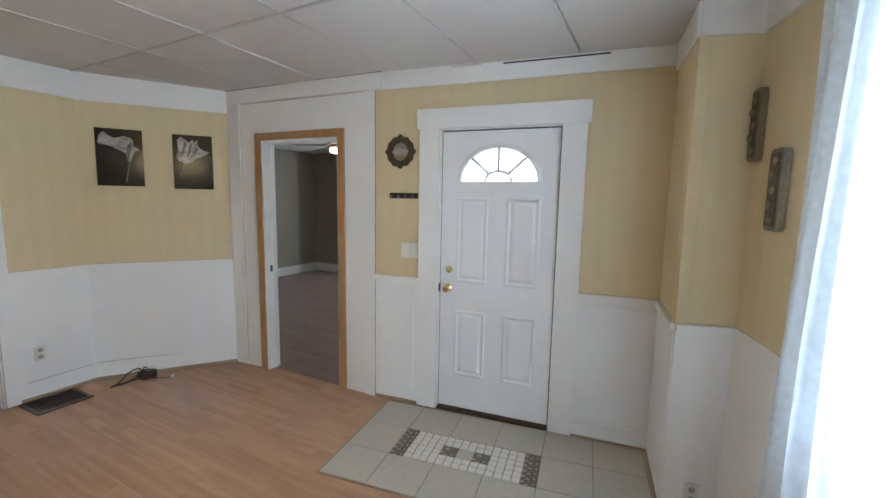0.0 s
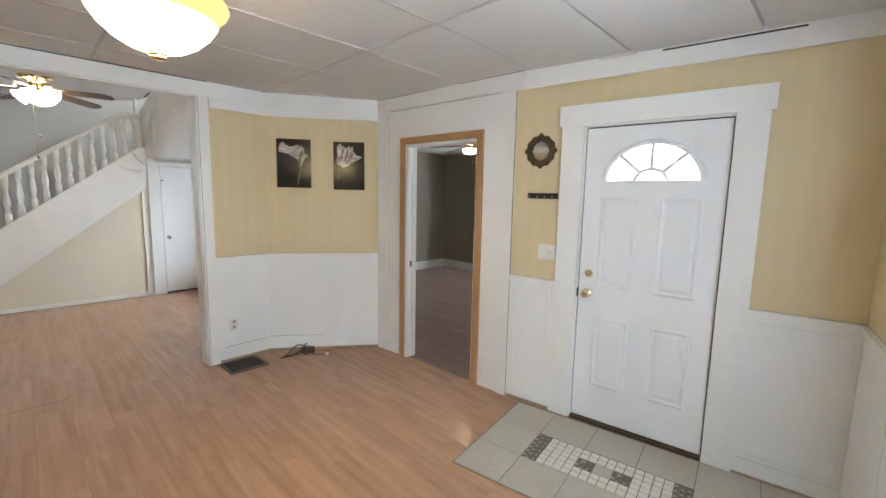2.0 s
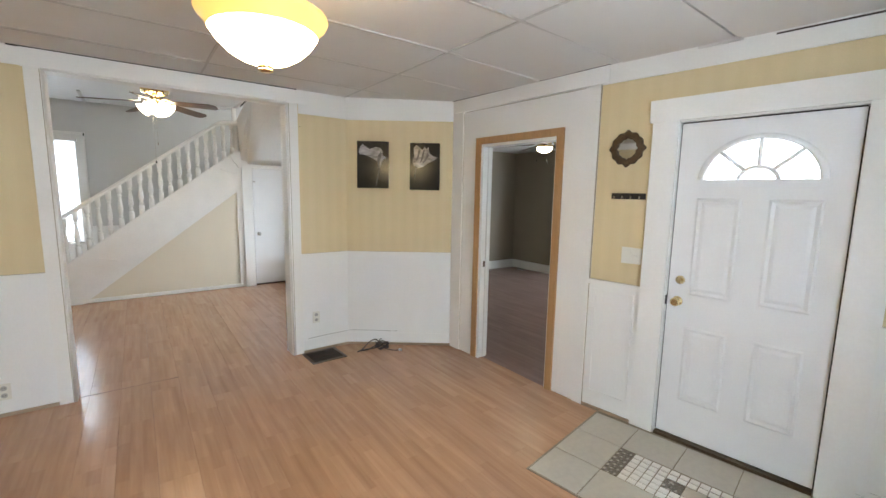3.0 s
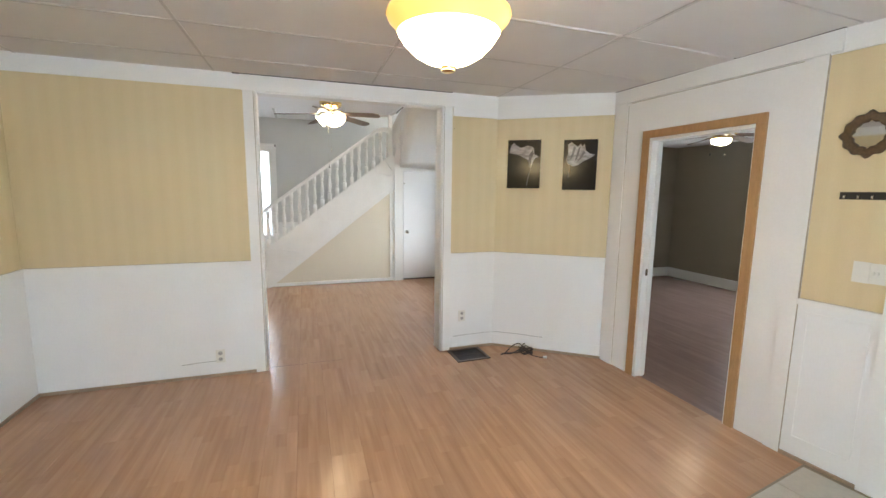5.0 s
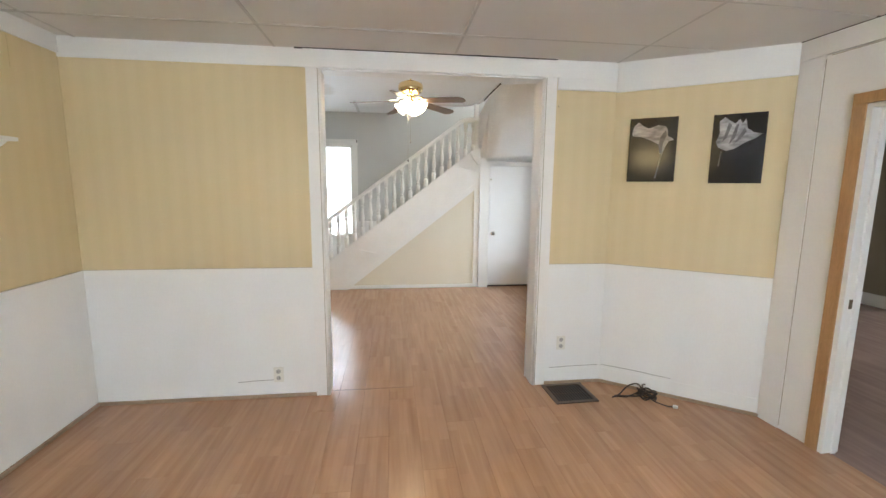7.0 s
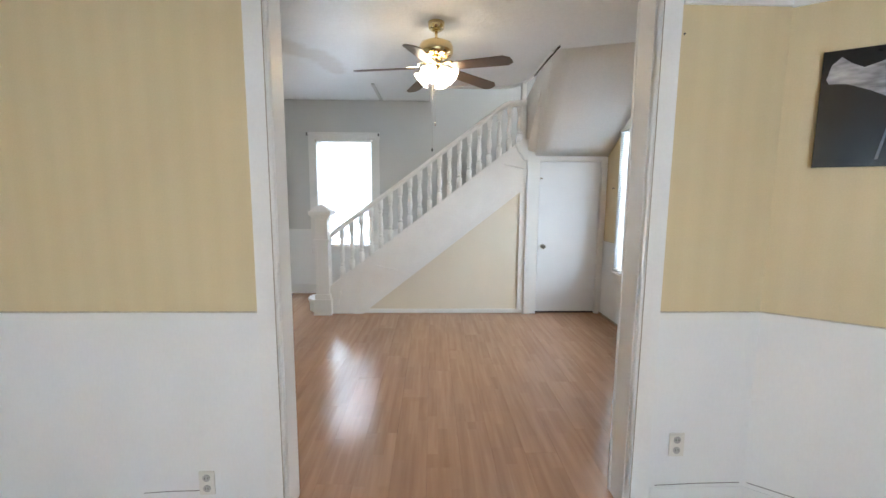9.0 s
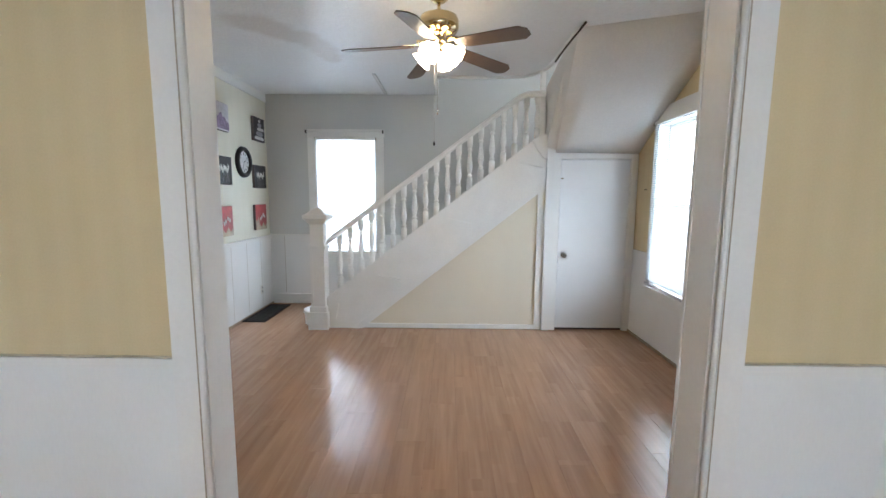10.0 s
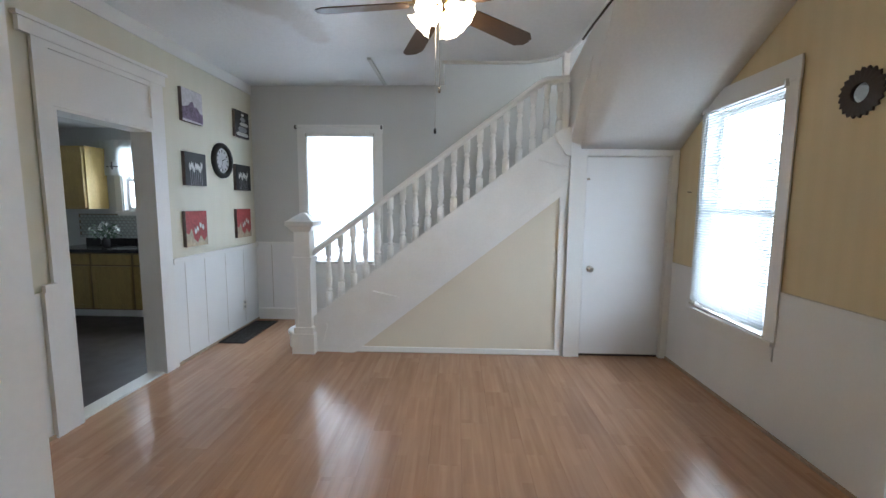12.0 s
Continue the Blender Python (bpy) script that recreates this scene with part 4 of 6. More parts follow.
MIRROR = mat("mirror_glass", (0.75, 0.75, 0.74), 0.03, 0.01, 5, 50, 0.0, metal=1.0)


def outside_glow(name, m, w, h):
    ob = structure(name, boxes((-w / 2, w / 2, 0, 0.01, -h / 2, h / 2)), OUTSIDE, "bright overcast daylight outside the window", "backdrop", m)
    return ob


outside_glow("backdrop_1", EA @ pose(1.78, 0.32, 1.45), 2.9, 2.4)
outside_glow("backdrop_2", FN @ pose(0.8, 0.42, 1.43), 1.9, 2.6)
outside_glow("backdrop_3", FB @ pose(1.09, 0.42, 1.5), 1.9, 2.6)
outside_glow("backdrop_4", N2 @ pose(0.935, 0.42, 1.80), 1.3, 1.0)
outside_glow("backdrop_5", pose(-9.45, -3.75, 1.75, 0, 0, 90), 2.4, 1.9)
outside_glow("backdrop_6", pose(-4.5, 7.0, 1.45), 1.6, 2.4)
# Glow behind the added stairwell window, out of view.
outside_glow("backdrop_7", FB @ pose(3.9, 0.35, 4.0), 1.6, 1.8)


def sash_window(name, m, hole, label, casing_w=(0.10, 0.10), head=0.1, apron=0.09, depth=0.13, bars=()):
    """A double-hung window in a wall's frame: casing, sill, apron, frame, two sashes and panes."""
    u0, u1, z0, z1 = hole
    w = thing(name, m, label, "window", kind="structure")
    a, b = casing_w
    part("casing", boxes((u0 - a, u0, -0.022, -0.0105, z0, z1), bevel=0.003), WHITE, w, "white painted casing")
    part("casing", boxes((u1, u1 + b, -0.022, -0.0105, z0, z1), bevel=0.003), WHITE, w, "white painted casing")
    part("head_casing", boxes((u0 - a, u1 + b + 0.008, -0.026, -0.0105, z1 + 0.0005, z1 + head), bevel=0.003), WHITE, w, "white painted casing")
    part("sill", boxes((u0 - a, u1 + b, -0.045, -0.0105, z0 - 0.028, z0 - 0.0005), bevel=0.005), WHITE, w, "white painted sill")
    part("apron", boxes((u0 - a + 0.01, u1 + b - 0.01, -0.020, -0.0105, z0 - 0.028 - apron, z0 - 0.0285), bevel=0.003), WHITE, w, "white painted apron")
    for s in ((u0 + 0.0005, u0 + 0.02, -0.01, depth, z0 + 0.0005, z1 - 0.0005), (u1 - 0.02, u1 - 0.0005, -0.01, depth, z0 + 0.0005, z1 - 0.0005), (u0 + 0.0205, u1 - 0.0205, -0.01, depth, z1 - 0.02, z1 - 0.0005), (u0 + 0.0205, u1 - 0.0205, -0.01, depth, z0 + 0.0005, z0 + 0.02)):
        part("window_frame", boxes(s), WHITE, w)
    zm = (z0 + z1) / 2
    for k, (lo, hi, y) in enumerate(((z0 + 0.021, zm + 0.02, 0.055), (zm - 0.02, z1 - 0.021, 0.09))):
        sash = part("sash", boxes((u0 + 0.021, u0 + 0.06, y, y + 0.03, lo, hi), (u1 - 0.06, u1 - 0.021, y, y + 0.03, lo, hi), (u0 + 0.06, u1 - 0.06, y, y + 0.03, lo, lo + 0.04), (u0 + 0.06, u1 - 0.06, y, y + 0.03, hi - 0.04, hi)), WHITE, w, "white window sash")
        p = part("pane", boxes((u0 + 0.061, u1 - 0.061, y + 0.012, y + 0.016, lo + 0.041, hi - 0.041)), GLASS, sash, "clear window glass")
        p.visible_shadow = False
    return w


win_side = sash_window("window_1", FN, SWN, "white painted sash window in a wide casing", (0.045, 0.098), head=0.14, apron=0.10)
win_back = sash_window("window_2", FB, BWN, "white painted sash window beside the stairs", (0.10, 0.10), head=0.10, apron=0.09)
win_east = sash_window("window_3", EA, EWIN, "white painted sash window behind lace curtains", (0.10, 0.10))
win_bed = sash_window("window_4", pose(-4.92, 6.6, 0), (0, 0.82, 0.62, 2.25), "white painted bedroom sash window", (0.10, 0.10), apron=0.06)
# Out of view; added as an opening for the stairwell lamp.
win_up = sash_window("window_5", FB, UWN, "unseen white sash window added to light the stairwell", (0.08, 0.08))
win_kit = sash_window("window_6", pose(-9.03, 0, 0, 0, 0, 90), (-4.35, -3.1, 1.33, 2.2), "white kitchen sash window over the sink", (0.09, 0.09), apron=0.03)


def mini_blind(name, m, u0, u1, z_top, z_bot, label, tilt, sag=0.0, cloth=None, y=-0.028):
    """A narrow-slat blind: headrail, slats, ladder cords, bottom rail and wand."""
    w = thing(name, m @ pose(u0, y, 0), label, "window blind")
    wd = u1 - u0
    part("headrail", boxes((0, wd, -0.014, 0.014, z_top - 0.03, z_top), bevel=0.002), WHITE, w, "white metal headrail")
    for s in (-0.012, wd):
        part("bracket", boxes((s, s + 0.012, -0.018, 0.016, z_top - 0.038, z_top + 0.004)), CHROME, w, "small metal bracket")
    bm = bmesh.new()
    n = 6
    prev = None
    for k in range(n + 1):
        s = (k / n - 0.5) * 0.025
        h = 0.003 * (1 - (2 * k / n - 1) ** 2)
        ring = [bm.verts.new((x, s, h)) for x in (0.004, wd - 0.004)]
        if prev:
            bm.faces.new((prev[0], prev[1], ring[1], ring[0]))
        prev = ring
    me = mesh_of("slat", bm, cloth or SLATCLOTH)
    count = int((z_top - 0.04 - z_bot) / 0.0215)
    for k in range(count):
        z = z_top - 0.045 - 0.0215 * k
        ob = new("slat", me)
        ob.parent = w
        ob.matrix_basis = pose(0, 0, z, tilt + random.uniform(-3, 3), sag * k / count, 0)
    for f in (0.15, 0.5, 0.85):
        part("ladder_cord", tube([(f * wd, -0.013, z_top - 0.03), (f * wd, -0.013, z_bot)], 0.0008, 5), WHITE, w)
    part("bottom_rail", boxes((0, wd, -0.012, 0.012, -0.012, 0.0), bevel=0.002, m=pose(0, 0, z_bot, 0, sag, 0)), CHROME, w, "grey bottom rail")
    part("tilt_wand", tube([(0.05, -0.02, z_top - 0.03), (0.05, -0.022, z_top - 0.75)], 0.004, 6), PLASTIC, w, "clear plastic tilt wand")
    return w


mini_blind("window_blind", FN, SWN[0] - 0.02, SWN[1] + 0.01, 2.262, 0.655, "white narrow-slat blind, lowered and half open", 34, 1.2)
mini_blind("window_blind", FB, BWN[0] + 0.01, BWN[1] - 0.01, 2.30, 0.745, "white narrow-slat blind, lowered and closed", 62, 0.0, SLATWHITE, y=-0.012)
rod = thing("curtain_rod", FB @ pose(0.56, -0.055, 2.375), "thin white curtain rod on small brackets", "curtain rod")
part("rod", tube([(-0.01, 0, 0), (1.05, 0, 0)], 0.006), WHITE, rod)
for u in (0.0, 1.04):
    part("bracket", boxes((u - 0.008, u + 0.008, -0.01, 0.028, -0.02, 0.02)), BLACK, rod, "dark metal bracket")


def drape(width, z0, z1, folds, depth, seed, flare=0.0, rows=14, per=10):
    """Hanging cloth with uneven folds, wider towards the foot."""
    rnd = random.Random(seed)
    ph = [rnd.uniform(-0.6, 0.6) for _ in range(folds + 2)]
    bm = bmesh.new()
    n = folds * per
    grid = []
    for r in range(rows + 1):
        f = r / rows
        row = []
        for k in range(n + 1):
            s = k / n
            w = ph[int(s * folds)] * (1 - (s * folds) % 1) + ph[int(s * folds) + 1] * ((s * folds) % 1)
            y = depth * (0.55 + 0.45 * f) * math.sin(2 * math.pi * s * folds + w + 0.5 * math.sin(3 * f)) + 0.012 * math.sin(5 * f + 9 * s)
            row.append(bm.verts.new((width * (s + flare * f * (s - 1)), y, z1 + (z0 - z1) * f)))
        grid.append(row)
    for a, b in zip(grid, grid[1:]):
        for k in range(n):
            bm.faces.new((a[k], a[k + 1], b[k + 1], b[k])).smooth = True
    return bm


curtain = thing("curtain", EA @ pose(0.60, -0.10, 0), "sheer white lace curtain hanging in soft folds", "curtain")
part("panel", drape(0.95, 0.08, 2.40, 9, 0.028, 3, 0.04), LACE, curtain)
part("panel", drape(0.95, 0.08, 2.40, 9, 0.028, 5), LACE, curtain, m=pose(0.90, -0.03, 0))
part("panel", drape(0.75, 0.08, 2.40, 7, 0.028, 9), LACE, curtain, m=pose(1.80, 0.0, 0))
part("rod", tube([(-0.05, 0, 2.41), (2.60, 0, 2.41)], 0.009), WHITE, curtain, "white curtain rod")
for u in (-0.03, 2.58):
    part("bracket", boxes((u - 0.01, u + 0.01, 0.0, 0.085, 2.395, 2.425)), WHITE, curtain)

bedc = thing("curtain", pose(-4.80, 6.53, 0), "brown and white striped curtain beside the bedroom window", "curtain")
part("panel", drape(0.42, 0.35, 2.32, 5, 0.025, 8), CLOTH, bedc)
for k in range(22):
    z = 0.62 + 0.078 * k
    part("stripe", drape(0.42, z, z + 0.035, 5, 0.025, 8, rows=1), LACE, bedc, "white woven stripe", m=pose(0, -0.004, 0))
part("rod", tube([(-0.15, 0, 2.34), (0.95, 0, 2.34)], 0.01), BLACK, bedc, "dark curtain rod")
part("finial", lathe([(0.012, 0), (0.022, 0.012), (0.022, 0.028), (0.008, 0.04)], 12, pose(-0.15, 0, 2.34, 0, -90, 0)), BLACK, bedc)

# ---- lamps ----
lamp = thing("ceiling_lamp", pose(-1.725, 0.345, 0), "semi-flush ceiling lamp with lit alabaster glass bowl and brass finial", "ceiling lamp")
bowl = [(0.012, 2.052), (0.05, 2.056), (0.09, 2.070), (0.13, 2.094), (0.165, 2.128), (0.188, 2.162), (0.202, 2.19), (0.222, 2.208), (0.228, 2.222), (0.225, 2.232), (0.218, 2.228), (0.198, 2.205), (0.182, 2.165), (0.158, 2.133), (0.126, 2.102), (0.088, 2.079), (0.05, 2.065), (0.012, 2.061)]
part("bowl", lathe(bowl[:6], 48, close=False), LAMPGLOW, lamp, "lit yellow alabaster glass bowl")
part("rim", lathe(bowl[5:14], 48, close=False), RIMGLOW, lamp, "dimmer amber glass rim")
part("canopy", lathe([(0.075, CEIL - 0.002), (0.074, CEIL - 0.012), (0.055, CEIL - 0.028), (0.02, CEIL - 0.036), (0.012, CEIL - 0.05)], 28), BRASS, lamp, "polished brass canopy")
part("stem", lathe([(0.008, 2.03), (0.008, CEIL - 0.03)], 12), BRASS, lamp)
for k in range(3):
    a = 2.2 + 2 * math.pi * k / 3
    part("arm", tube([(0, 0, CEIL - 0.05), (0.12 * math.cos(a), 0.12 * math.sin(a), CEIL - 0.09), (0.205 * math.cos(a), 0.205 * math.sin(a), 2.26), (0.224 * math.cos(a), 0.224 * math.sin(a), 2.226)], 0.005), BRASS, lamp)
    part("thumb_screw", lathe([(0.004, 0), (0.010, 0.004), (0.012, 0.012), (0.007, 0.02)], 10, pose(0.226 * math.cos(a), 0.226 * math.sin(a), 2.232)), BRASS, lamp)
part("finial", lathe([(0.010, 2.056), (0.027, 2.050), (0.029, 2.044), (0.022, 2.040), (0.026, 2.036), (0.026, 2.031), (0.012, 2.026)], 24), BRASS, lamp, "brass finial knob")


def ceiling_fan(m, label, top, turn, shades, blade_z, reach, dark):
    """A five-blade fan with a light kit; heights are measured down from the ceiling, top."""
    f = thing("ceiling_fan", m, label, "ceiling fan")
    part("canopy", lathe([(0.065, top), (0.066, top - 0.012), (0.06, top - 0.05), (0.035, top - 0.068), (0.012, top - 0.072)], 28), BRASS, f, "polished brass canopy")
    part("downrod", lathe([(0.011, top - 0.065), (0.011, blade_z + 0.21)], 12), BRASS, f)
    b = blade_z
    motor = part("motor", lathe([(0.02, b + 0.225), (0.07, b + 0.215), (0.125, b + 0.19), (0.135, b + 0.165), (0.135, b + 0.12), (0.12, b + 0.095), (0.085, b + 0.08), (0.05, b + 0.075), (0.045, b + 0.045), (0.05, b + 0.02)], 36), BRASS, f, "polished brass motor housing")
    blade_bm = bmesh.new()
    outline = [(0.17, -0.045), (0.22, -0.058), (reach - 0.05, -0.068), (reach - 0.005, -0.035), (reach, 0.0), (reach - 0.005, 0.035), (reach - 0.05, 0.068), (0.22, 0.058), (0.17, 0.045)]
    lo = [blade_bm.verts.new((x, y, -0.003)) for x, y in outline]
    hi = [blade_bm.verts.new((x, y, 0.003)) for x, y in outline]
    blade_bm.faces.new(lo[::-1])
    blade_bm.faces.new(hi)
    for k in range(len(lo)):
        j = (k + 1) % len(lo)
        blade_bm.faces.new((lo[k], lo[j], hi[j], hi[k]))
    blade_me = mesh_of("blade", blade_bm, dark)
    arm_me = mesh_of("blade_arm", bevelled(boxes((0.06, 0.15, -0.012, 0.012, 0.028, 0.038), (0.14, 0.24, -0.03, 0.03, 0.004, 0.012), (0.135, 0.15, -0.014, 0.014, 0.0045, 0.036)), 0.003), BRASS)
    for k in range(5):
        ob = new("blade", blade_me)
        ob.parent = f
        ob.matrix_basis = pose(0, 0, b, 0, 0, turn + 72 * k) @ pose(0, 0, 0.012, -12, 4, 0)
        am = new("blade_arm", arm_me)
        am.parent = ob
    if shades:
        part("light_kit", lathe([(0.05, b + 0.02), (0.06, b + 0.01), (0.055, b - 0.015), (0.03, b - 0.03), (0.012, b - 0.04)], 24), BRASS, f, "brass light kit")
        for k in range(4):
            tilt = pose(0, 0, b - 0.005, 0, 0, 45 + 20 + 90 * k) @ pose(0.045, 0, 0.0, 0, 128, 0)
            part("lamp_shade", lathe([(0.020, 0.0), (0.030, 0.012), (0.040, 0.04), (0.046, 0.075), (0.062, 0.105), (0.074, 0.118), (0.071, 0.117), (0.058, 0.102), (0.042, 0.073), (0.036, 0.04), (0.022, 0.014)], 36, tilt, close=False, wave=lambda a, z: 0.07 * math.sin(9 * a) * max(0, (z - 0.07) / 0.05)), FANGLOW, f, "lit scalloped frosted glass shade")
    else:
        part("light_kit", lathe([(0.05, b + 0.02), (0.10, b + 0.0), (0.115, b - 0.02), (0.115, b - 0.035)], 28), BRASS, f)
        part("lamp_bowl", lathe([(0.100, b - 0.036), (0.108, b - 0.05), (0.095, b - 0.085), (0.06, b - 0.105), (0.02, b - 0.113)], 32), FANGLOW, f, "lit frosted glass bowl")
    for k, (dx, dy, ln) in enumerate(((-0.035, -0.03, 0.62), (0.03, -0.005, 0.42)) if shades else ((-0.09, -0.05, 0.2), (0.09, -0.04, 0.22))):
        part("pull_chain", tube([(dx, dy, b - 0.02), (dx, dy, b - ln)], 0.0011, 6), CHROME, f, "thin pull chain")
        part("chain_knob", lathe([(0.003, 0), (0.007, -0.008), (0.008, -0.02), (0.004, -0.03)], 10, pose(dx, dy, b - ln)), CHROME if k else BLACK, f)
    return f


ceiling_fan(pose(-5.70, 0.168, 0), "brass ceiling fan with dark walnut blades and four lit tulip shades", CEIL2, 197 + 3, True, 2.515, 0.66, WALNUT)
ceiling_fan(pose(-4.07, 4.69, 0), "bedroom ceiling fan with dark blades and lit glass bowl", 2.459, 20, False, 2.30, 0.62, WALNUT)

# ---- living room things ----
def picture(m, w, h, label, petals, stem, petal_mat):
    """An unframed dark print on board with a pale flower."""
    p = thing("picture", m, label, "picture")
    part("board", boxes((0, w, -0.016, -0.004, 0, h), bevel=0.0015), PRINT, p, "near-black glossy print")
    flower = part("flower", prism([(x * w, (1 - y) * h) for x, y in petals], -0.0168, -0.0162), petal_mat, p, "pale grey flower")
    part("stem", prism([(x * w, (1 - y) * h) for x, y in stem], -0.0167, -0.0162), STEM, p)
    return p, flower


PRINT = mat("glossy_black_print", (0.010, 0.0095, 0.011), 0.20, 0.15, 2, 30, 0.0)
PRINT.node_tree.nodes["Principled BSDF"].inputs["Specular IOR Level"].default_value = 0.4
STEM = mat("dim_grey_stem", (0.10, 0.10, 0.11), 0.25, 0.3, 9, 40, 0.0)
PETAL = mat("soft_grey_petal", (0.30, 0.29, 0.30), 0.25, 0.55, 16, 8, 0.0, coat=0.3, stretch=(1, 1, 3))
calla = [(0.05, 0.24), (0.09, 0.12), (0.18, 0.06), (0.28, 0.12), (0.40, 0.165), (0.60, 0.12), (0.75, 0.14), (0.80, 0.20), (0.80, 0.29), (0.87, 0.31), (0.94, 0.355), (0.84, 0.37), (0.77, 0.46), (0.71, 0.58), (0.66, 0.56), (0.63, 0.42), (0.48, 0.36), (0.25, 0.29), (0.08, 0.28)]
tulip = [(0.12, 0.10), (0.22, 0.04), (0.33, 0.10), (0.42, 0.14), (0.50, 0.08), (0.56, 0.14), (0.61, 0.08), (0.66, 0.22), (0.78, 0.28), (0.93, 0.30), (0.82, 0.36), (0.62, 0.42), (0.45, 0.50), (0.30, 0.53), (0.14, 0.48), (0.08, 0.40), (0.14, 0.28)]
pic, fl = picture(DG @ pose(0.115, -0.016, 1.629, -1.6, 0, 2.4), 0.312, 0.459, "dark glossy photo print of a white calla lily", calla, [(0.69, 0.58), (0.71, 0.58), (0.62, 0.94), (0.59, 0.94)], PETAL)
PETAL_D = mat("petal_shadow", (0.13, 0.125, 0.13), 0.25, 0.4, 14, 40, 0.0)
part("fold", prism([(x * 0.312, (1 - y) * 0.459) for x, y in ((0.63, 0.42), (0.66, 0.30), (0.76, 0.20), (0.79, 0.28), (0.72, 0.40), (0.70, 0.56), (0.66, 0.55))], -0.0175, -0.0169), PETAL_D, fl)
pic2, fl2 = picture(DG @ pose(0.638, -0.002, 1.618, -1.6, 0, -2.4), 0.298, 0.461, "dark glossy photo print of a pale parrot tulip", tulip, [(0.19, 0.53), (0.215, 0.53), (0.18, 0.75), (0.155, 0.75)], PETAL)
for pts in (((0.30, 0.12), (0.36, 0.16), (0.28, 0.34), (0.20, 0.40)), ((0.44, 0.16), (0.50, 0.14), (0.44, 0.34), (0.33, 0.44)), ((0.60, 0.20), (0.64, 0.26), (0.55, 0.36), (0.42, 0.44))):
    part("fold", prism([(x * 0.298, (1 - y) * 0.461) for x, y in pts], -0.0175, -0.0169), PETAL_D, fl2)

mir = thing("wall_mirror", N2 @ pose(0.205, -0.001, 1.91), "small round mirror in an ornate antique bronze frame", "mirror")
part("frame", lathe([(0.064, 0.0), (0.110, 0.0), (0.112, 0.010), (0.098, 0.020), (0.085, 0.017), (0.074, 0.024), (0.066, 0.020), (0.064, 0.006)], 96, pose(0, 0, 0, 90, 0, 0), close=False, wave=lambda a, z: 0.085 * max(0, math.cos(4 * a)) ** 6 + 0.035 * math.cos(12 * a)), BRONZE, mir, "scrolled antique bronze frame")
part("glass", lathe([(0.066, 0.0), (0.066, 0.005)], 40, pose(0, 0, 0, 90, 0, 0)), MIRROR, mir, "mirror glass")
rack = thing("hook_rack", N2 @ pose(0.122, -0.001, 1.572), "black coat rack bar with four nickel hooks", "coat rack")
part("bar", boxes((0, 0.226, -0.012, 0, 0, 0.040), bevel=0.002), BLACK, rack)
for k in range(4):
    x = 0.028 + 0.0565 * k
    part("hook", tube(smooth_path([(x, -0.010, 0.022), (x, -0.028, 0.017), (x, -0.038, 0.008), (x, -0.040, 0.020)], 4), 0.004), CHROME, rack, "small nickel hook")
sw = thing("light_switch", N2 @ pose(0.218, -0.001, 1.135), "ivory light switch plate beside a blank plate", "light switch")
part("plate", boxes((0.0, 0.068, -0.006, 0, -0.002, 0.11), bevel=0.002), PLASTIC, sw)
part("plate", boxes((0.0695, 0.135, -0.007, 0, 0.0, 0.108), bevel=0.002), PLASTIC, sw, "bright white plate")
part("toggle", boxes((0.098, 0.107, -0.018, -0.0065, 0.047, 0.063), bevel=0.002), PLASTIC, sw)
part("toggle", boxes((0.081, 0.089, -0.018, -0.0065, 0.047, 0.063), bevel=0.002), PLASTIC, sw)


def outlet(m, label="ivory duplex power outlet on the white wainscot"):
    o = thing("power_outlet", m, label, "power outlet", group="outlets")
    part("plate", boxes((-0.035, 0.035, -0.006, 0, -0.057, 0.057), bevel=0.002), PLASTIC, o)
    for z in (-0.026, 0.026):
        s = part("socket", lathe([(0.017, 0.0), (0.017, 0.003)], 18, pose(0, -0.006, z, 90, 0, 0)), SOCK, o, "grey socket face")
        for x in (-0.006, 0.006):
            part("slot", boxes((x - 0.0012, x + 0.0012, -0.0098, -0.0091, z - 0.004, z + 0.006)), BLACK, s)
    return o


SOCK = mat("grey_socket_plastic", (0.42, 0.41, 0.39), 0.4, 0.05, 10, 60, 0.02)
outlet(WS @ pose(3.457, -0.009, 0.345))
outlet(WS @ pose(1.262, -0.009, 0.176))
outlet(FS @ pose(3.98, -0.009, 0.27))
outlet(CG @ pose(0.14, -0.009, 0.10))
crack = mat("dark_crack", (0.16, 0.14, 0.12), 0.9, 0.2, 10, 60, 0.0)
for m_, a, b in ((WS, (0.97, 0.125), (1.235, 0.135)), (DG, (0.02, 0.150), (0.52, 0.145)), (WS, (3.37, 0.135), (3.78, 0.145))):
    part("crack", tube([(a[0], -0.0085, a[1]), ((a[0] + b[0]) / 2, -0.0085, (a[1] + b[1]) / 2 + 0.003), (b[0], -0.0085, b[1])], 0.0016, 5), crack, wall_dg if m_ is DG else wall_w, "dark hairline joint")


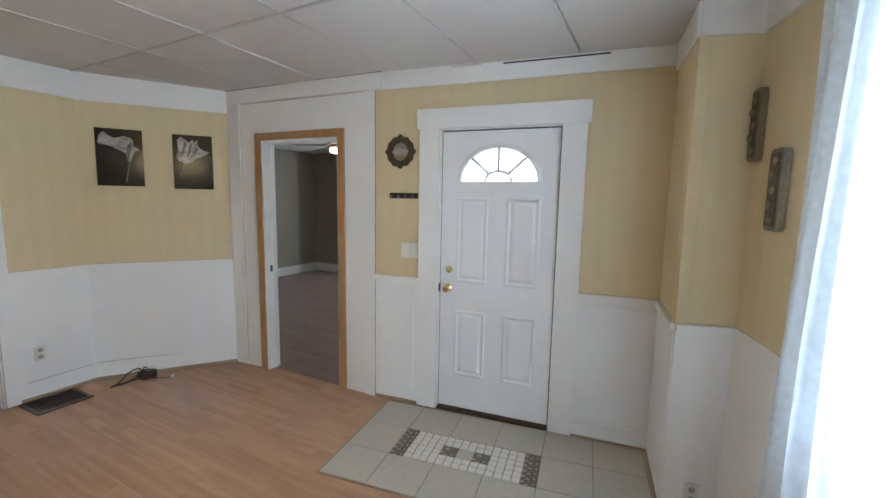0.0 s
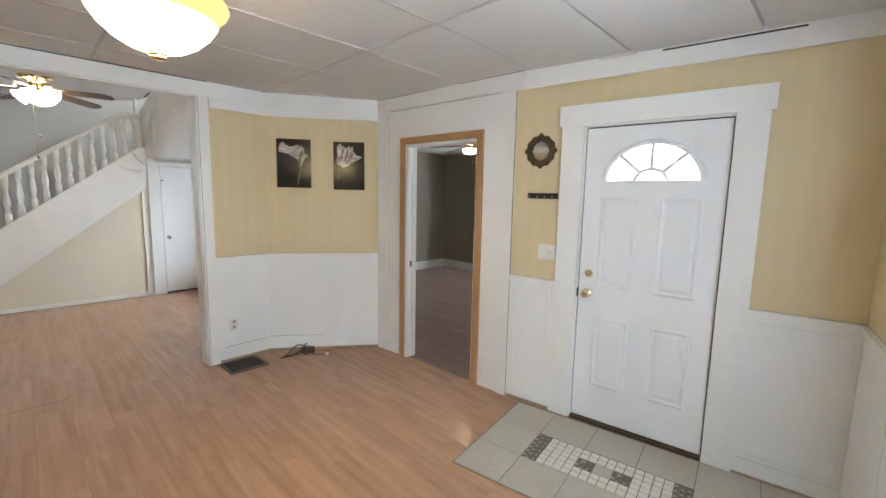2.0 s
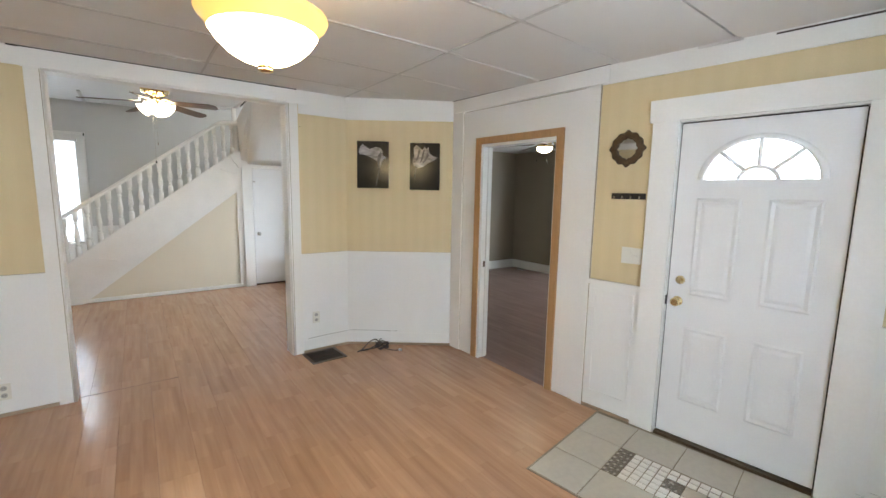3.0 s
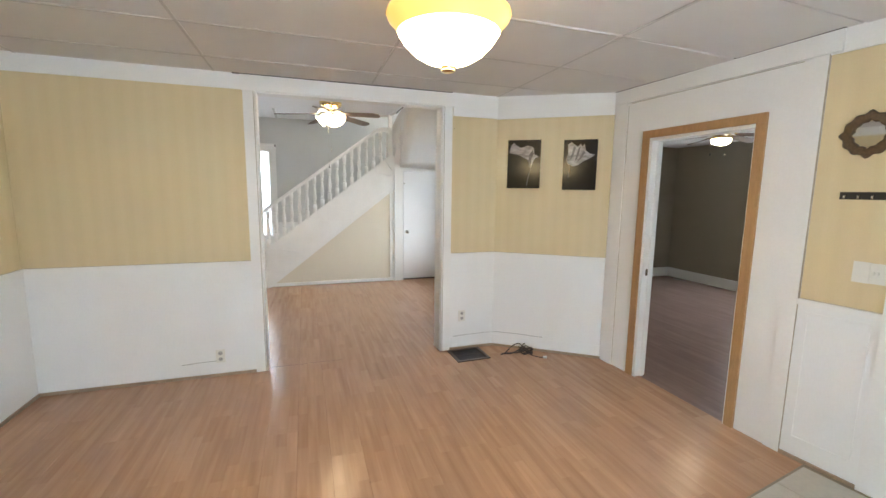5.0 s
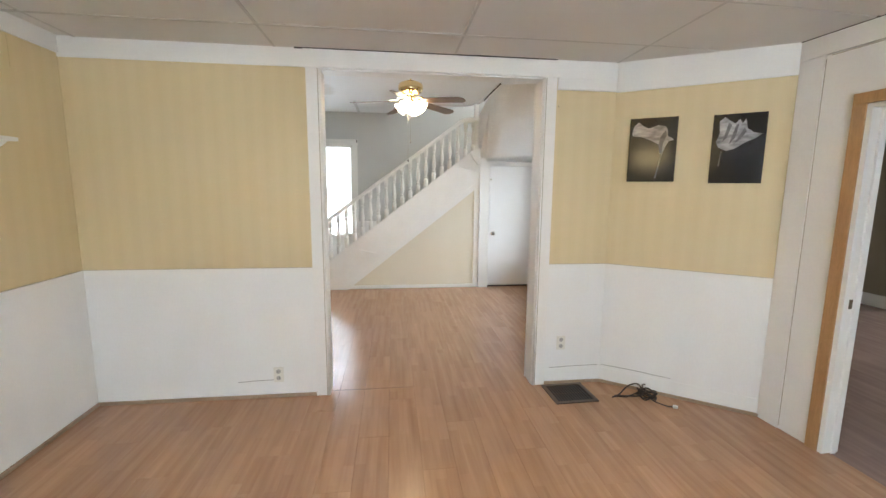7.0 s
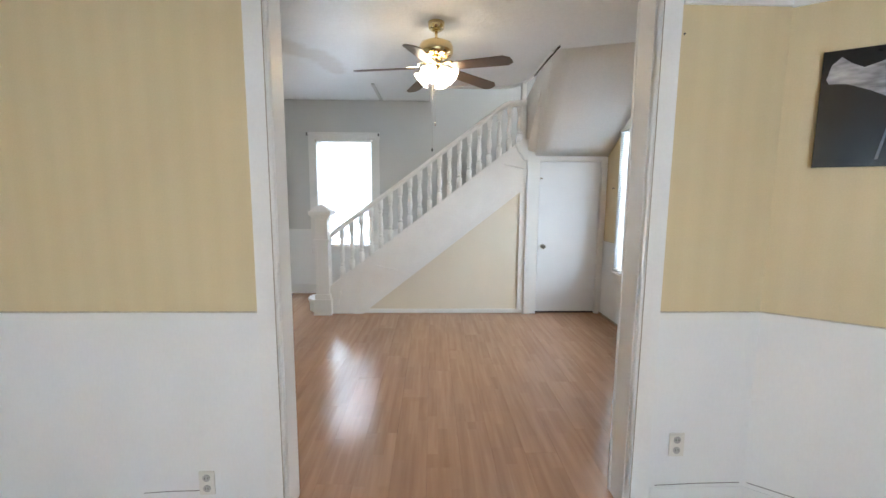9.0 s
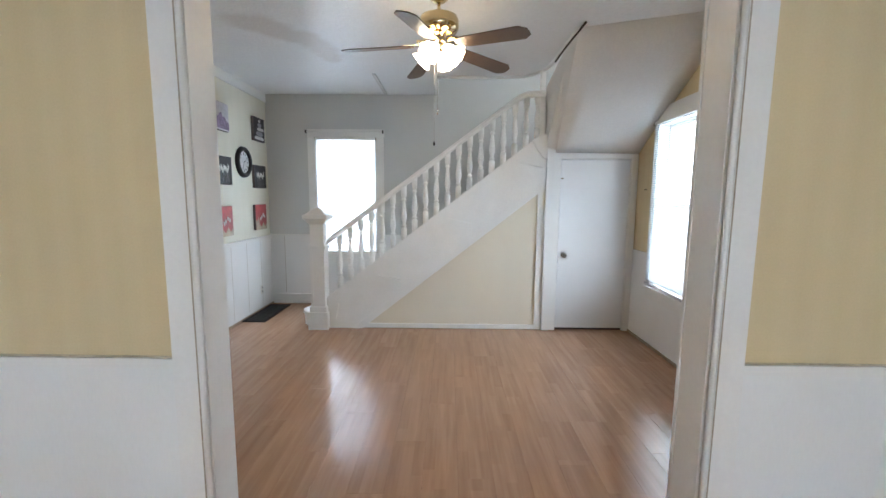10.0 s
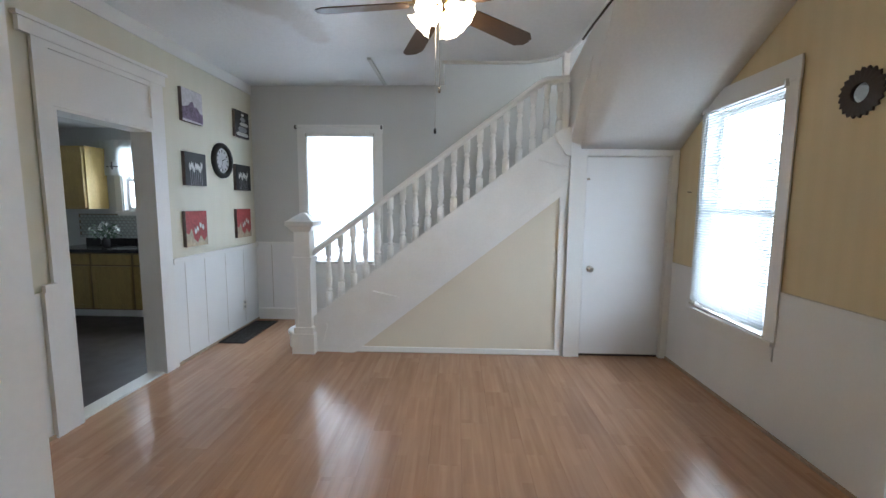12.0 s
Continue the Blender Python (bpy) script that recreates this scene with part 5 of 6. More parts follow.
def floor_vent(m, lx, ly, label, slats, material=VENT):
    v = thing("floor_vent", m, label, "floor vent")
    f = 0.028
    part("frame", boxes((0, lx, 0, f, 0.0005, 0.009), (0, lx, ly - f, ly, 0.0005, 0.009), (0, f, f, ly - f, 0.0005, 0.009), (lx - f, lx, f, ly - f, 0.0005, 0.009), bevel=0.002), material, v, "brown metal rim")
    # Black sheet paints the duct's shade, as the floor has no hole.
    part("well", boxes((f, lx - f, f, ly - f, 0.0005, 0.002)), BLACK, v, "black sheet painted as the shade of the duct")
    me = mesh_of("slat", boxes((f, lx - f, -0.003, 0.003, -0.001, 0.001)), VENT)
    for k in range(slats):
        ob = new("slat", me)
        ob.parent = v
        ob.matrix_basis = pose(0, f + (ly - 2 * f) * (k + 0.5) / slats, 0.0055, 35, 0, 0)
    part("cross_bar", boxes((lx / 2 - 0.004, lx / 2 + 0.004, f, ly - f, 0.0022, 0.0032)), material, v)
    return v


TANVENT = mat("tan_brown_vent_metal", (0.11, 0.075, 0.055), 0.4, 0.2, 15, 80, 0.05, metal=0.4)
fv = floor_vent(pose(-3.955, 1.135, 0, 0, 0, 2), 0.30, 0.335, "brown metal floor register with dark louvres", 13, TANVENT)
floor_vent(pose(-8.37, -2.235, 0), 0.82, 0.285, "wide dark metal floor register beside the wall", 12)

cord = thing("extension_cord", pose(-3.73, 1.84, 0.0), "dark brown extension cord in a loose tangle on the floor", "extension cord")
loops = [(0.02, -0.23, 0.006), (0.0, -0.17, 0.012), (-0.06, -0.06, 0.05), (-0.03, 0.0, 0.075), (0.02, 0.01, 0.04), (0.04, -0.03, 0.015), (0.0, -0.20, 0.008), (0.03, -0.12, 0.01), (0.02, 0.0, 0.05), (-0.05, 0.06, 0.06), (-0.04, 0.14, 0.035), (0.04, 0.20, 0.006), (0.055, 0.215, 0.005)]
part("cable", tube(smooth_path(loops, 8), 0.0055, 8), CORD, cord)
bundle = []
for k in range(60):
    a = 0.62 * k
    bundle.append((0.05 + 0.042 * math.sin(a) + 0.014 * math.sin(0.31 * k), 0.03 + 0.055 * math.cos(a * 0.97), 0.034 + 0.027 * math.sin(1.7 * a + 0.4)))
part("coil", tube(smooth_path(bundle, 4), 0.0052, 7), CORD, cord, "bundled coils of cord")
part("cable", tube(smooth_path([(0.07, 0.03, 0.02), (0.12, 0.05, 0.008), (0.19, 0.10, 0.006), (0.20, 0.135, 0.006)], 6), 0.0042, 8), CORD, cord)
part("plug", boxes((-0.010, 0.010, 0.0, 0.030, 0.0, 0.016), bevel=0.004, m=pose(0.205, 0.135, 0.001, 0, 0, -20)), PLASTIC, cord, "pale plug end")

# shelf on the south wall
shelf = thing("wall_shelf", SO @ pose(4.12, 0, 0), "white painted ledge shelf with moulded edge", "shelf")
part("board", boxes((0, 1.0, -0.135, -0.0005, 1.795, 1.815), bevel=0.004), WHITE, shelf)
part("moulding", prism([(-0.0005, 1.705), (-0.035, 1.72), (-0.05, 1.75), (-0.10, 1.785), (-0.105, 1.7945), (-0.0005, 1.7945)], 0.03, 0.97, Matrix(((0, 1, 0, 0), (1, 0, 0, 0), (0, 0, 1, 0), (0, 0, 0, 1)))), WHITE, shelf, "coved white moulding")
PHOTO = mat("faded_brown_photo", (0.22, 0.12, 0.07), 0.3, 0.7, 14, 40, 0.0, dirt=0.8, dirt_colour=(0.55, 0.45, 0.36))
for u, w, h, turn in ((5.02, 0.11, 0.155, -38), (4.86, 0.10, 0.13, -30)):
    ph = thing("photo_card", SO @ pose(u, -0.055, 1.8155, -14, 0, turn), "small brown photo card leaning on the shelf", "photo")
    part("card", boxes((-w / 2, w / 2, -0.012, 0.0, 0, h), bevel=0.002), CORD, ph, "dark brown edge")
    part("photo", boxes((-w / 2 + 0.006, w / 2 - 0.006, -0.0135, -0.0125, 0.006, h - 0.006)), PHOTO, ph, "faded brown photo")

PLAQUE = mat("worn_tan_bronze", (0.21, 0.165, 0.105), 0.5, 0.3, 14, 70, 0.15, metal=0.2)
for u, z0, z1, w in ((0.048, 1.765, 2.085, 0.085), (0.272, 1.468, 1.80, 0.105)):
    pq = thing("wall_plaque", EA @ pose(u, -0.001, z0), "long carved bronze-coloured wall plaque", "plaque")
    h_, c_ = z1 - z0, 0.022
    rim_ = [(sx * (w / 2 - c_ * (1 - math.cos(a))), (h_ if top_ else 0) + (-1 if top_ else 1) * c_ * (1 - math.sin(a))) for sx, top_, turns in ((1, False, (90, 60, 30, 0)), (1, True, (0, 30, 60, 90)), (-1, True, (90, 60, 30, 0)), (-1, False, (0, 30, 60, 90))) for a in [radians(q) for q in turns]]
    part("body", bevelled(prism(rim_, -0.030, 0.0), 0.005, angle=60), PLAQUE, pq)
    part("relief", boxes((-w / 2 + 0.018, w / 2 - 0.018, -0.036, -0.0325, 0.02, z1 - z0 - 0.02), bevel=0.002), BRONZE, pq, "worn raised field")
    for k in range(5):
        part("carving", lathe([(0.020, 0.0), (0.017, 0.005), (0.008, 0.009), (0.002, 0.010)], 12, pose((-1) ** k * 0.010, -0.0362, 0.05 + k * (z1 - z0 - 0.1) / 4, 90, 0, 0), wave=lambda a, z: 0.2 * math.cos(5 * a)), PLAQUE, pq, "carved flower")

# ---- stair room things ----
CANVAS_EDGE = mat("canvas_edge", (0.16, 0.13, 0.12), 0.8, 0.4, 20, 90, 0.1)
WASH1 = mat("lilac_landscape_paint", (0.60, 0.57, 0.60), 0.6, 0.25, 7, 40, 0.1)
WASH2 = mat("violet_grey_paint", (0.22, 0.16, 0.24), 0.6, 0.6, 22, 70, 0.1)
INK = mat("black_canvas_paint", (0.022, 0.02, 0.022), 0.55, 0.4, 12, 60, 0.1)
BLOOM = mat("white_petal_paint", (0.66, 0.65, 0.62), 0.6, 0.2, 30, 80, 0.2)
RED = mat("red_canvas_paint", (0.36, 0.055, 0.05), 0.6, 0.45, 9, 50, 0.1)
STRAW = mat("straw_canvas_paint", (0.42, 0.34, 0.24), 0.6, 0.45, 14, 60, 0.1)
STONEP = mat("grey_stone_paint", (0.33, 0.33, 0.35), 0.6, 0.4, 12, 60, 0.1)


def canvas(x0, x1, z0, z1, label, ground):
    """A stretched canvas on the far wall, in its own frame: x along it, z up."""
    c = thing("canvas_print", FS @ pose(FAR_E - x0, -0.0005, z0), label, "canvas", group="canvases on the pale wall")
    w, h = x0 - x1, z1 - z0
    part("stretcher", boxes((0, w, -0.030, 0, 0, h), bevel=0.003), CANVAS_EDGE, c, "dark wrapped canvas edge")
    g = part("paint", boxes((0.002, w - 0.002, -0.0315, -0.0304, 0.002, h - 0.002)), ground, c, "painted front")
    return c, w, h


def daub(c, pts, w, h, material, layer=0, label=""):
    part("brushwork", prism([(x * w, z * h) for x, z in pts], -0.0330 - 0.0012 * layer, -0.0321 - 0.0012 * layer), material, c, label)


c, w, h = canvas(-7.168, -7.472, 2.21, 2.507, "lilac landscape canvas print with violet trees", WASH1)
daub(c, [(0, 0.08), (1, 0.05), (1, 0.34), (0.85, 0.36), (0.7, 0.52), (0.58, 0.50), (0.50, 0.66), (0.38, 0.60), (0.30, 0.50), (0.15, 0.46), (0, 0.42)], w, h, WASH2)
c, w, h = canvas(-8.069, -8.377, 2.21, 2.508, "black and white canvas print of stacked stones", INK)
for z0, z1, a, b, mt in ((0.06, 0.2, 0.05, 0.95, BLOOM), (0.22, 0.42, 0.2, 0.85, STONEP), (0.45, 0.58, 0.3, 0.95, BLOOM), (0.6, 0.78, 0.35, 0.75, STONEP), (0.8, 0.93, 0.42, 0.66, BLOOM)):
    daub(c, [(a, (z0 + z1) / 2), (a + 0.1, z0), (b - 0.1, z0), (b, (z0 + z1) / 2), (b - 0.12, z1), (a + 0.12, z1)], w, h, mt)
for x0, x1, z0, z1 in ((-7.161, -7.483, 1.63, 1.937), (-8.038, -8.366, 1.61, 1.901)):
    c, w, h = canvas(x0, x1, z0, z1, "black canvas print of white tulips", INK)
    for k in range(7):
        x = 0.22 + 0.09 * k
        zt = 0.66 + 0.06 * math.sin(2.3 * k)
        daub(c, [(x, zt - 0.22), (x + 0.045, zt - 0.16), (x + 0.06, zt), (x + 0.02, zt - 0.05), (x - 0.02, zt + 0.03), (x - 0.045, zt - 0.12)], w, h, BLOOM, k % 2)
        daub(c, [(x - 0.006, 0.02), (x + 0.006, 0.02), (x + 0.006, zt - 0.2), (x - 0.006, zt - 0.2)], w, h, STONEP, 2)
for x0, x1, z0, z1 in ((-7.125, -7.449, 1.058, 1.391), (-8.017, -8.332, 1.07, 1.398)):
    c, w, h = canvas(x0, x1, z0, z1, "red canvas print of pale tulips over straw grass", RED)
    daub(c, [(0, 0), (1, 0), (1, 0.28), (0.82, 0.12), (0.66, 0.30), (0.5, 0.10), (0.34, 0.22), (0.24, 0.52), (0.12, 0.34), (0, 0.40)], w, h, STRAW)
    for x, z in ((0.52, 0.50), (0.66, 0.60), (0.78, 0.54), (0.42, 0.44)):
        daub(c, [(x, z - 0.1), (x + 0.055, z - 0.03), (x + 0.03, z + 0.07), (x, z + 0.02), (x - 0.03, z + 0.08), (x - 0.05, z - 0.02)], w, h, BLOOM, 1)

clock = thing("wall_clock", FS @ pose(FAR_E + 7.81, -0.0005, 1.912), "round wall clock with wide black frame and pale dial", "clock")
part("frame", lathe([(0.128, 0.012), (0.130, 0.028), (0.145, 0.040), (0.165, 0.040), (0.182, 0.026), (0.186, 0.0), (0.12, 0.0)], 48, pose(0, 0, 0, 90, 0, 0), close=False), BLACK, clock, "wide black frame")
dial = part("dial", lathe([(0.131, 0.001), (0.131, 0.012)], 48, pose(0, 0, 0, 90, 0, 0)), WASH1, clock, "pale grey dial")
for k in range(12):
    a = math.pi * k / 6
    part("numeral", boxes((-0.006, 0.006, -0.0138, -0.0125, 0.085, 0.115), m=pose(0, 0, 0, 0, math.degrees(a), 0)), BLACK, dial)
part("hour_hand", boxes((-0.004, 0.004, -0.016, -0.0145, -0.01, 0.06), m=pose(0, 0, 0, 0, 70, 0)), BLACK, clock)
part("minute_hand", boxes((-0.003, 0.003, -0.018, -0.0165, -0.01, 0.09), m=pose(0, 0, 0, 0, 200, 0)), BLACK, clock)

saw = thing("wall_mirror", FN @ pose(1.735, -0.001, 2.065), "round mirror in a dark frame with a saw-toothed rim", "mirror")
TEETH = 22
ring = bmesh.new()
outer, inner = [], []
for k in range(TEETH * 2):
    a = math.pi * k / TEETH
    r = 0.128 if k % 2 else 0.112
    a2 = a + (0.05 if k % 2 else 0)
    outer.append([ring.verts.new((r * math.cos(a2), y, r * math.sin(a2))) for y in (-0.001, -0.012)])
    inner.append([ring.verts.new((0.05 * math.cos(a), y, 0.05 * math.sin(a))) for y in (-0.001, -0.018)])
for k in range(TEETH * 2):
    j = (k + 1) % (TEETH * 2)
    ring.faces.new((outer[k][0], outer[j][0], outer[j][1], outer[k][1]))
    ring.faces.new((outer[k][1], outer[j][1], inner[j][1], inner[k][1]))
    ring.faces.new((inner[k][1], inner[j][1], inner[j][0], inner[k][0]))
    ring.faces.new((inner[k][0], inner[j][0], outer[j][0], outer[k][0]))
bmesh.ops.recalc_face_normals(ring, faces=ring.faces)
part("frame", ring, CORD, saw, "dark brown toothed frame")
part("glass", lathe([(0.05, 0.001), (0.05, 0.008)], 36, pose(0, 0, 0, 90, 0, 0)), MIRROR, saw, "mirror glass")
tacks = thing("wall_hook", FN @ pose(0.215, -0.001, 1.60), "pair of small dark wall hooks", "hook")
for x in (0, 0.03):
    part("hook", tube([(x, 0, 0), (x, -0.012, -0.004), (x, -0.014, 0.008)], 0.003, 6), BLACK, tacks)

# board joints of the far wainscot
for u in (2.95, 3.25, 3.62, 4.0):
    part("board_joint", boxes((u, u + 0.005, -0.0086, -0.0081, 0.06, 0.92)), JOINT_AND_SHADE, wall_fs, "open board joint")
part("board_joint", boxes((0.2, 0.205, -0.0106, -0.0101, 0.16, 0.95)), JOINT_AND_SHADE, wall_fb, "open board joint")
hatch = thing("ceiling_batten", pose(-8.0, -0.60, 0), "narrow grey batten on the plaster ceiling", "batten", kind="structure")
part("batten", boxes((-0.46, 0.46, -0.018, 0.018, CEIL2 - 0.02, CEIL2 - 0.0005), bevel=0.003), GREYWALL, hatch)

# kitchen doorway with filled transom
kdf = thing("kitchen_door_frame", FS, "white painted kitchen door frame with panelled transom and cap", "door frame", kind="structure")
for s in ((KD[0] - 0.10, KD[0], -0.030, -0.0085, 0, 2.44), (KD[1], KD[1] + 0.14, -0.030, -0.0085, 0, 2.44)):
    part("casing", boxes(s, bevel=0.003), WHITE, kdf)
part("transom_rail", boxes((KD[0] + 0.0005, KD[1] - 0.0005, -0.028, -0.0085, 2.06, 2.15), bevel=0.003), WHITE, kdf)
part("transom_panel", boxes((KD[0] + 0.0005, KD[1] - 0.0005, -0.014, -0.0085, 2.1505, 2.40)), WHITE, kdf, "recessed white panel")
part("top_rail", boxes((KD[0] + 0.0005, KD[1] - 0.0005, -0.028, -0.0085, 2.4005, 2.4395), bevel=0.003), WHITE, kdf)
part("cap", boxes((KD[0] - 0.17, KD[1] + 0.17, -0.036, -0.0085, 2.4405, 2.52), (KD[0] - 0.19, KD[1] + 0.19, -0.05, -0.0085, 2.5205, 2.545), bevel=0.004), WHITE, kdf, "moulded white cap")
for s in ((KD[0] + 0.0005, KD[0] + 0.02, -0.03, 0.15, 0, 2.058), (KD[1] - 0.02, KD[1] - 0.0005, -0.03, 0.15, 0, 2.058), (KD[0] + 0.0205, KD[1] - 0.0205, -0.03, 0.15, 2.04, 2.058)):
    part("jamb", boxes(s, bevel=0.002), WHITE, kdf)
part("threshold", boxes((KD[0], KD[1], -0.005, 0.13, 0.0005, 0.014), bevel=0.004), PLASTIC, kdf, "worn pale threshold")
part("wainscot_end", boxes((KD[0] - 0.17, KD[0] - 0.1005, -0.036, -0.0085, 0, 0.93), (KD[0] - 0.18, KD[0] - 0.0905, -0.055, -0.0305, 0.9305, 0.975), bevel=0.003), WHITE, kdf, "white post ending the wainscot")

# ---- kitchen ----
MAPLE = mat("honey_maple_cabinet", (0.47, 0.33, 0.115), 0.4, 0.18, 3, 30, 0.05, stretch=(4, 4, 0.7))
# Darker copy of the maple: shade between the doors put into the colour.
MAPLE_SHADED = mat("shaded_maple_frame", (0.24, 0.16, 0.06), 0.45, 0.18, 3, 30, 0.05, stretch=(4, 4, 0.7))
COUNTER = mat("dark_laminate_counter", (0.03, 0.026, 0.027), 0.2, 0.3, 20, 90, 0.03)
MOSAIC = mat("grey_mosaic_tile", (0.46, 0.48, 0.46), 0.2, 0.6, 30, 70, 0.2, dirt=0.9, dirt_colour=(0.10, 0.11, 0.11))


def cabinet(name, y0, y1, x_face, depth, z0, z1, label, doors, drawer=0.0):
    c = thing(name, pose(x_face, y0, 0, 0, 0, 90), label, "cabinet", group="kitchen cabinets")
    w = y1 - y0
    # Base cabinet bodies get the maple with painted shade, wall cabinets the plain one.
    part("body", boxes((0, w, 0.0, depth, z0, z1), bevel=0.002), MAPLE if not drawer else MAPLE_SHADED, c)
    n = doors
    for k in range(n):
        a, b = w * k / n + 0.02, w * (k + 1) / n - 0.02
        zt = z1 - 0.02 - (drawer + 0.02 if drawer else 0)
        d = part("door", boxes((a, b, -0.018, -0.0005, z0 + 0.02, zt), bevel=0.004), MAPLE, c)
        part("panel_frame", boxes((a, a + 0.05, -0.030, -0.0185, z0 + 0.02, zt), (b - 0.05, b, -0.030, -0.0185, z0 + 0.02, zt), (a + 0.05, b - 0.05, -0.030, -0.0185, z0 + 0.02, z0 + 0.07), (a + 0.05, b - 0.05, -0.030, -0.0185, zt - 0.05, zt), bevel=0.002), MAPLE, d)
        if drawer:
            part("drawer_front", boxes((a, b, -0.020, -0.0005, z1 - 0.02 - drawer, z1 - 0.02), bevel=0.004), MAPLE, c)
    return c


cabinet("base_cabinet", -4.86, -4.33, -8.42, 0.57, 0.10, 0.83, "honey maple base cabinet with one drawer and door", 1, 0.13)
cabinet("base_cabinet", -4.325, -3.79, -8.42, 0.57, 0.10, 0.83, "honey maple base cabinet with one drawer and door", 1, 0.13)
cabinet("base_cabinet", -3.785, -2.85, -8.42, 0.57, 0.10, 0.83, "honey maple sink base cabinet with two doors", 2, 0.13)
cabinet("wall_cabinet", -5.12, -4.55, -8.70, 0.32, 1.366, 2.18, "honey maple wall cabinet above the counter", 1)
kick = thing("toe_kick", pose(-8.47, -4.86, 0), "white toe kick board under the cabinets", "toe kick", kind="structure")
part("board", boxes((-0.02, 0, 0, 2.0, 0.0005, 0.099)), WHITE, kick)
ct = thing("countertop", pose(-8.38, -4.90, 0.8305), "dark laminate kitchen countertop", "countertop")
part("top", boxes((-0.635, 0, 0, 2.06, 0, 0.042), bevel=0.006), COUNTER, ct)
part("upstand", boxes((-0.635, -0.615, 0, 2.06, 0.0425, 0.13), bevel=0.003), COUNTER, ct)
sink = thing("kitchen_sink", pose(-8.66, -3.75, 0.873), "stainless steel kitchen sink in the counter", "sink")
part("rim", boxes((-0.22, 0.22, -0.38, 0.38, 0, 0.006), bevel=0.002), CHROME, sink)
part("faucet", tube(smooth_path([(-0.17, 0, 0.006), (-0.17, 0, 0.18), (-0.12, 0, 0.25), (-0.04, 0, 0.22)], 6), 0.011), CHROME, sink, "chrome faucet")
splash = thing("backsplash", pose(-9.025, -5.0, 0.965), "grey glass mosaic backsplash", "backsplash", kind="structure")
tile_b = mesh_of("mosaic_tile", boxes((0, 0.007, 0.001, 0.059, 0.001, 0.038), bevel=0.0), MOSAIC)
part("bed", boxes((-0.003, 0.002, 0, 2.1, 0, 0.33)), GROUT, splash)
for j in range(8):
    for i in range(26):
        ob = new("mosaic_tile", tile_b)
        ob.parent = splash
        ob.matrix_basis = pose(0.0025, 0.06 * i + (0.03 if j % 2 else 0), 0.04 * j)
VALANCE = sheer("white_valance_cloth", (0.78, 0.80, 0.79), 0.06, 0.45)
val = thing("window_valance", pose(-8.99, -4.60, 0), "sheer white kitchen valance with dark printed motifs", "valance")
part("cloth", drape(1.6, 1.82, 2.29, 9, 0.012, 4), VALANCE, val, m=pose(0, 0, 0, 0, 0, 90))
for k in range(4):
    part("motif", boxes((0.018, 0.021, 0.10 + 0.36 * k, 0.26 + 0.36 * k, 1.93, 1.945), (0.018, 0.021, 0.165 + 0.36 * k, 0.185 + 0.36 * k, 1.90, 2.0)), INK, val, "dark printed motif")
plant = thing("flower_vase", pose(-8.60, -4.27, 0.873), "vase of white silk flowers and green leaves", "vase")
part("vase", lathe([(0.035, 0), (0.05, 0.02), (0.055, 0.08), (0.035, 0.14), (0.045, 0.17)], 20), COUNTER, plant, "dark glass vase")
LEAF = mat("silk_leaf_green", (0.05, 0.09, 0.045), 0.5, 0.3, 12, 60, 0.05)
rnd = random.Random(4)
leaves = bmesh.new()
blooms = bmesh.new()
for k in range(130):
    a, r, z = rnd.uniform(0, 6.28), rnd.uniform(0.02, 0.16), rnd.uniform(0.16, 0.33)
    z -= r * 0.3
    s = rnd.uniform(0.022, 0.04)
    bm_, m_ = (blooms, s * 0.9) if k % 5 == 0 else (leaves, s)
    p = pose(r * math.cos(a), r * math.sin(a), z, rnd.uniform(-60, 60), rnd.uniform(-60, 60), math.degrees(a))
    v = [bm_.verts.new(p @ Vector(q)) for q in ((-m_, 0, 0), (0, -m_ * 0.45, 0.006), (m_, 0, -0.004), (0, m_ * 0.45, 0.006))]
    bm_.faces.new(v)
    if k % 5 == 0:
        v = [bm_.verts.new(p @ Vector(q)) for q in ((0, 0, -m_), (0.004, -m_ * 0.5, 0), (0, 0, m_), (0.004, m_ * 0.5, 0))]
        bm_.faces.new(v)
tagged(part("leaves", leaves, LEAF, plant, "green leaves"), kind="stuff")
tagged(part("blooms", blooms, BLOOM, plant, "white flowers"), kind="stuff")
pot = thing("sill_plant", pose(-9.00, -4.10, 1.352), "small flower in a yellow pot on the window sill", "plant")
part("pot", lathe([(0.03, 0), (0.042, 0.07), (0.045, 0.075)], 18), STRAW, pot)
part("flower_head", lathe([(0.005, 0.08), (0.035, 0.10), (0.03, 0.12), (0.01, 0.13)], 14), RED, pot)

# ---- floor pieces, last ----
plank_meshes = {}


def plank(length, width):
    key = (round(length, 3), round(width, 3))
    if key not in plank_meshes:
        bm = bmesh.new()
        c = 0.0006
        lo = [bm.verts.new(p) for p in ((0, 0, -0.012), (length, 0, -0.012), (length, width, -0.012), (0, width, -0.012))]
        mid = [bm.verts.new(p) for p in ((0, 0, -c), (length, 0, -c), (length, width, -c), (0, width, -c))]
        up = [bm.verts.new(p) for p in ((c, c, 0), (length - c, c, 0), (length - c, width - c, 0), (c, width - c, 0))]
        for p, q in ((lo, mid), (mid, up)):
            for k in range(4):
                bm.faces.new((p[k], p[(k + 1) % 4], q[(k + 1) % 4], q[k]))
        bm.faces.new(up)
        plank_meshes[key] = mesh_of("plank", bm, FLOOR1)
    return plank_meshes[key]


BW, BL = 0.192, 1.285
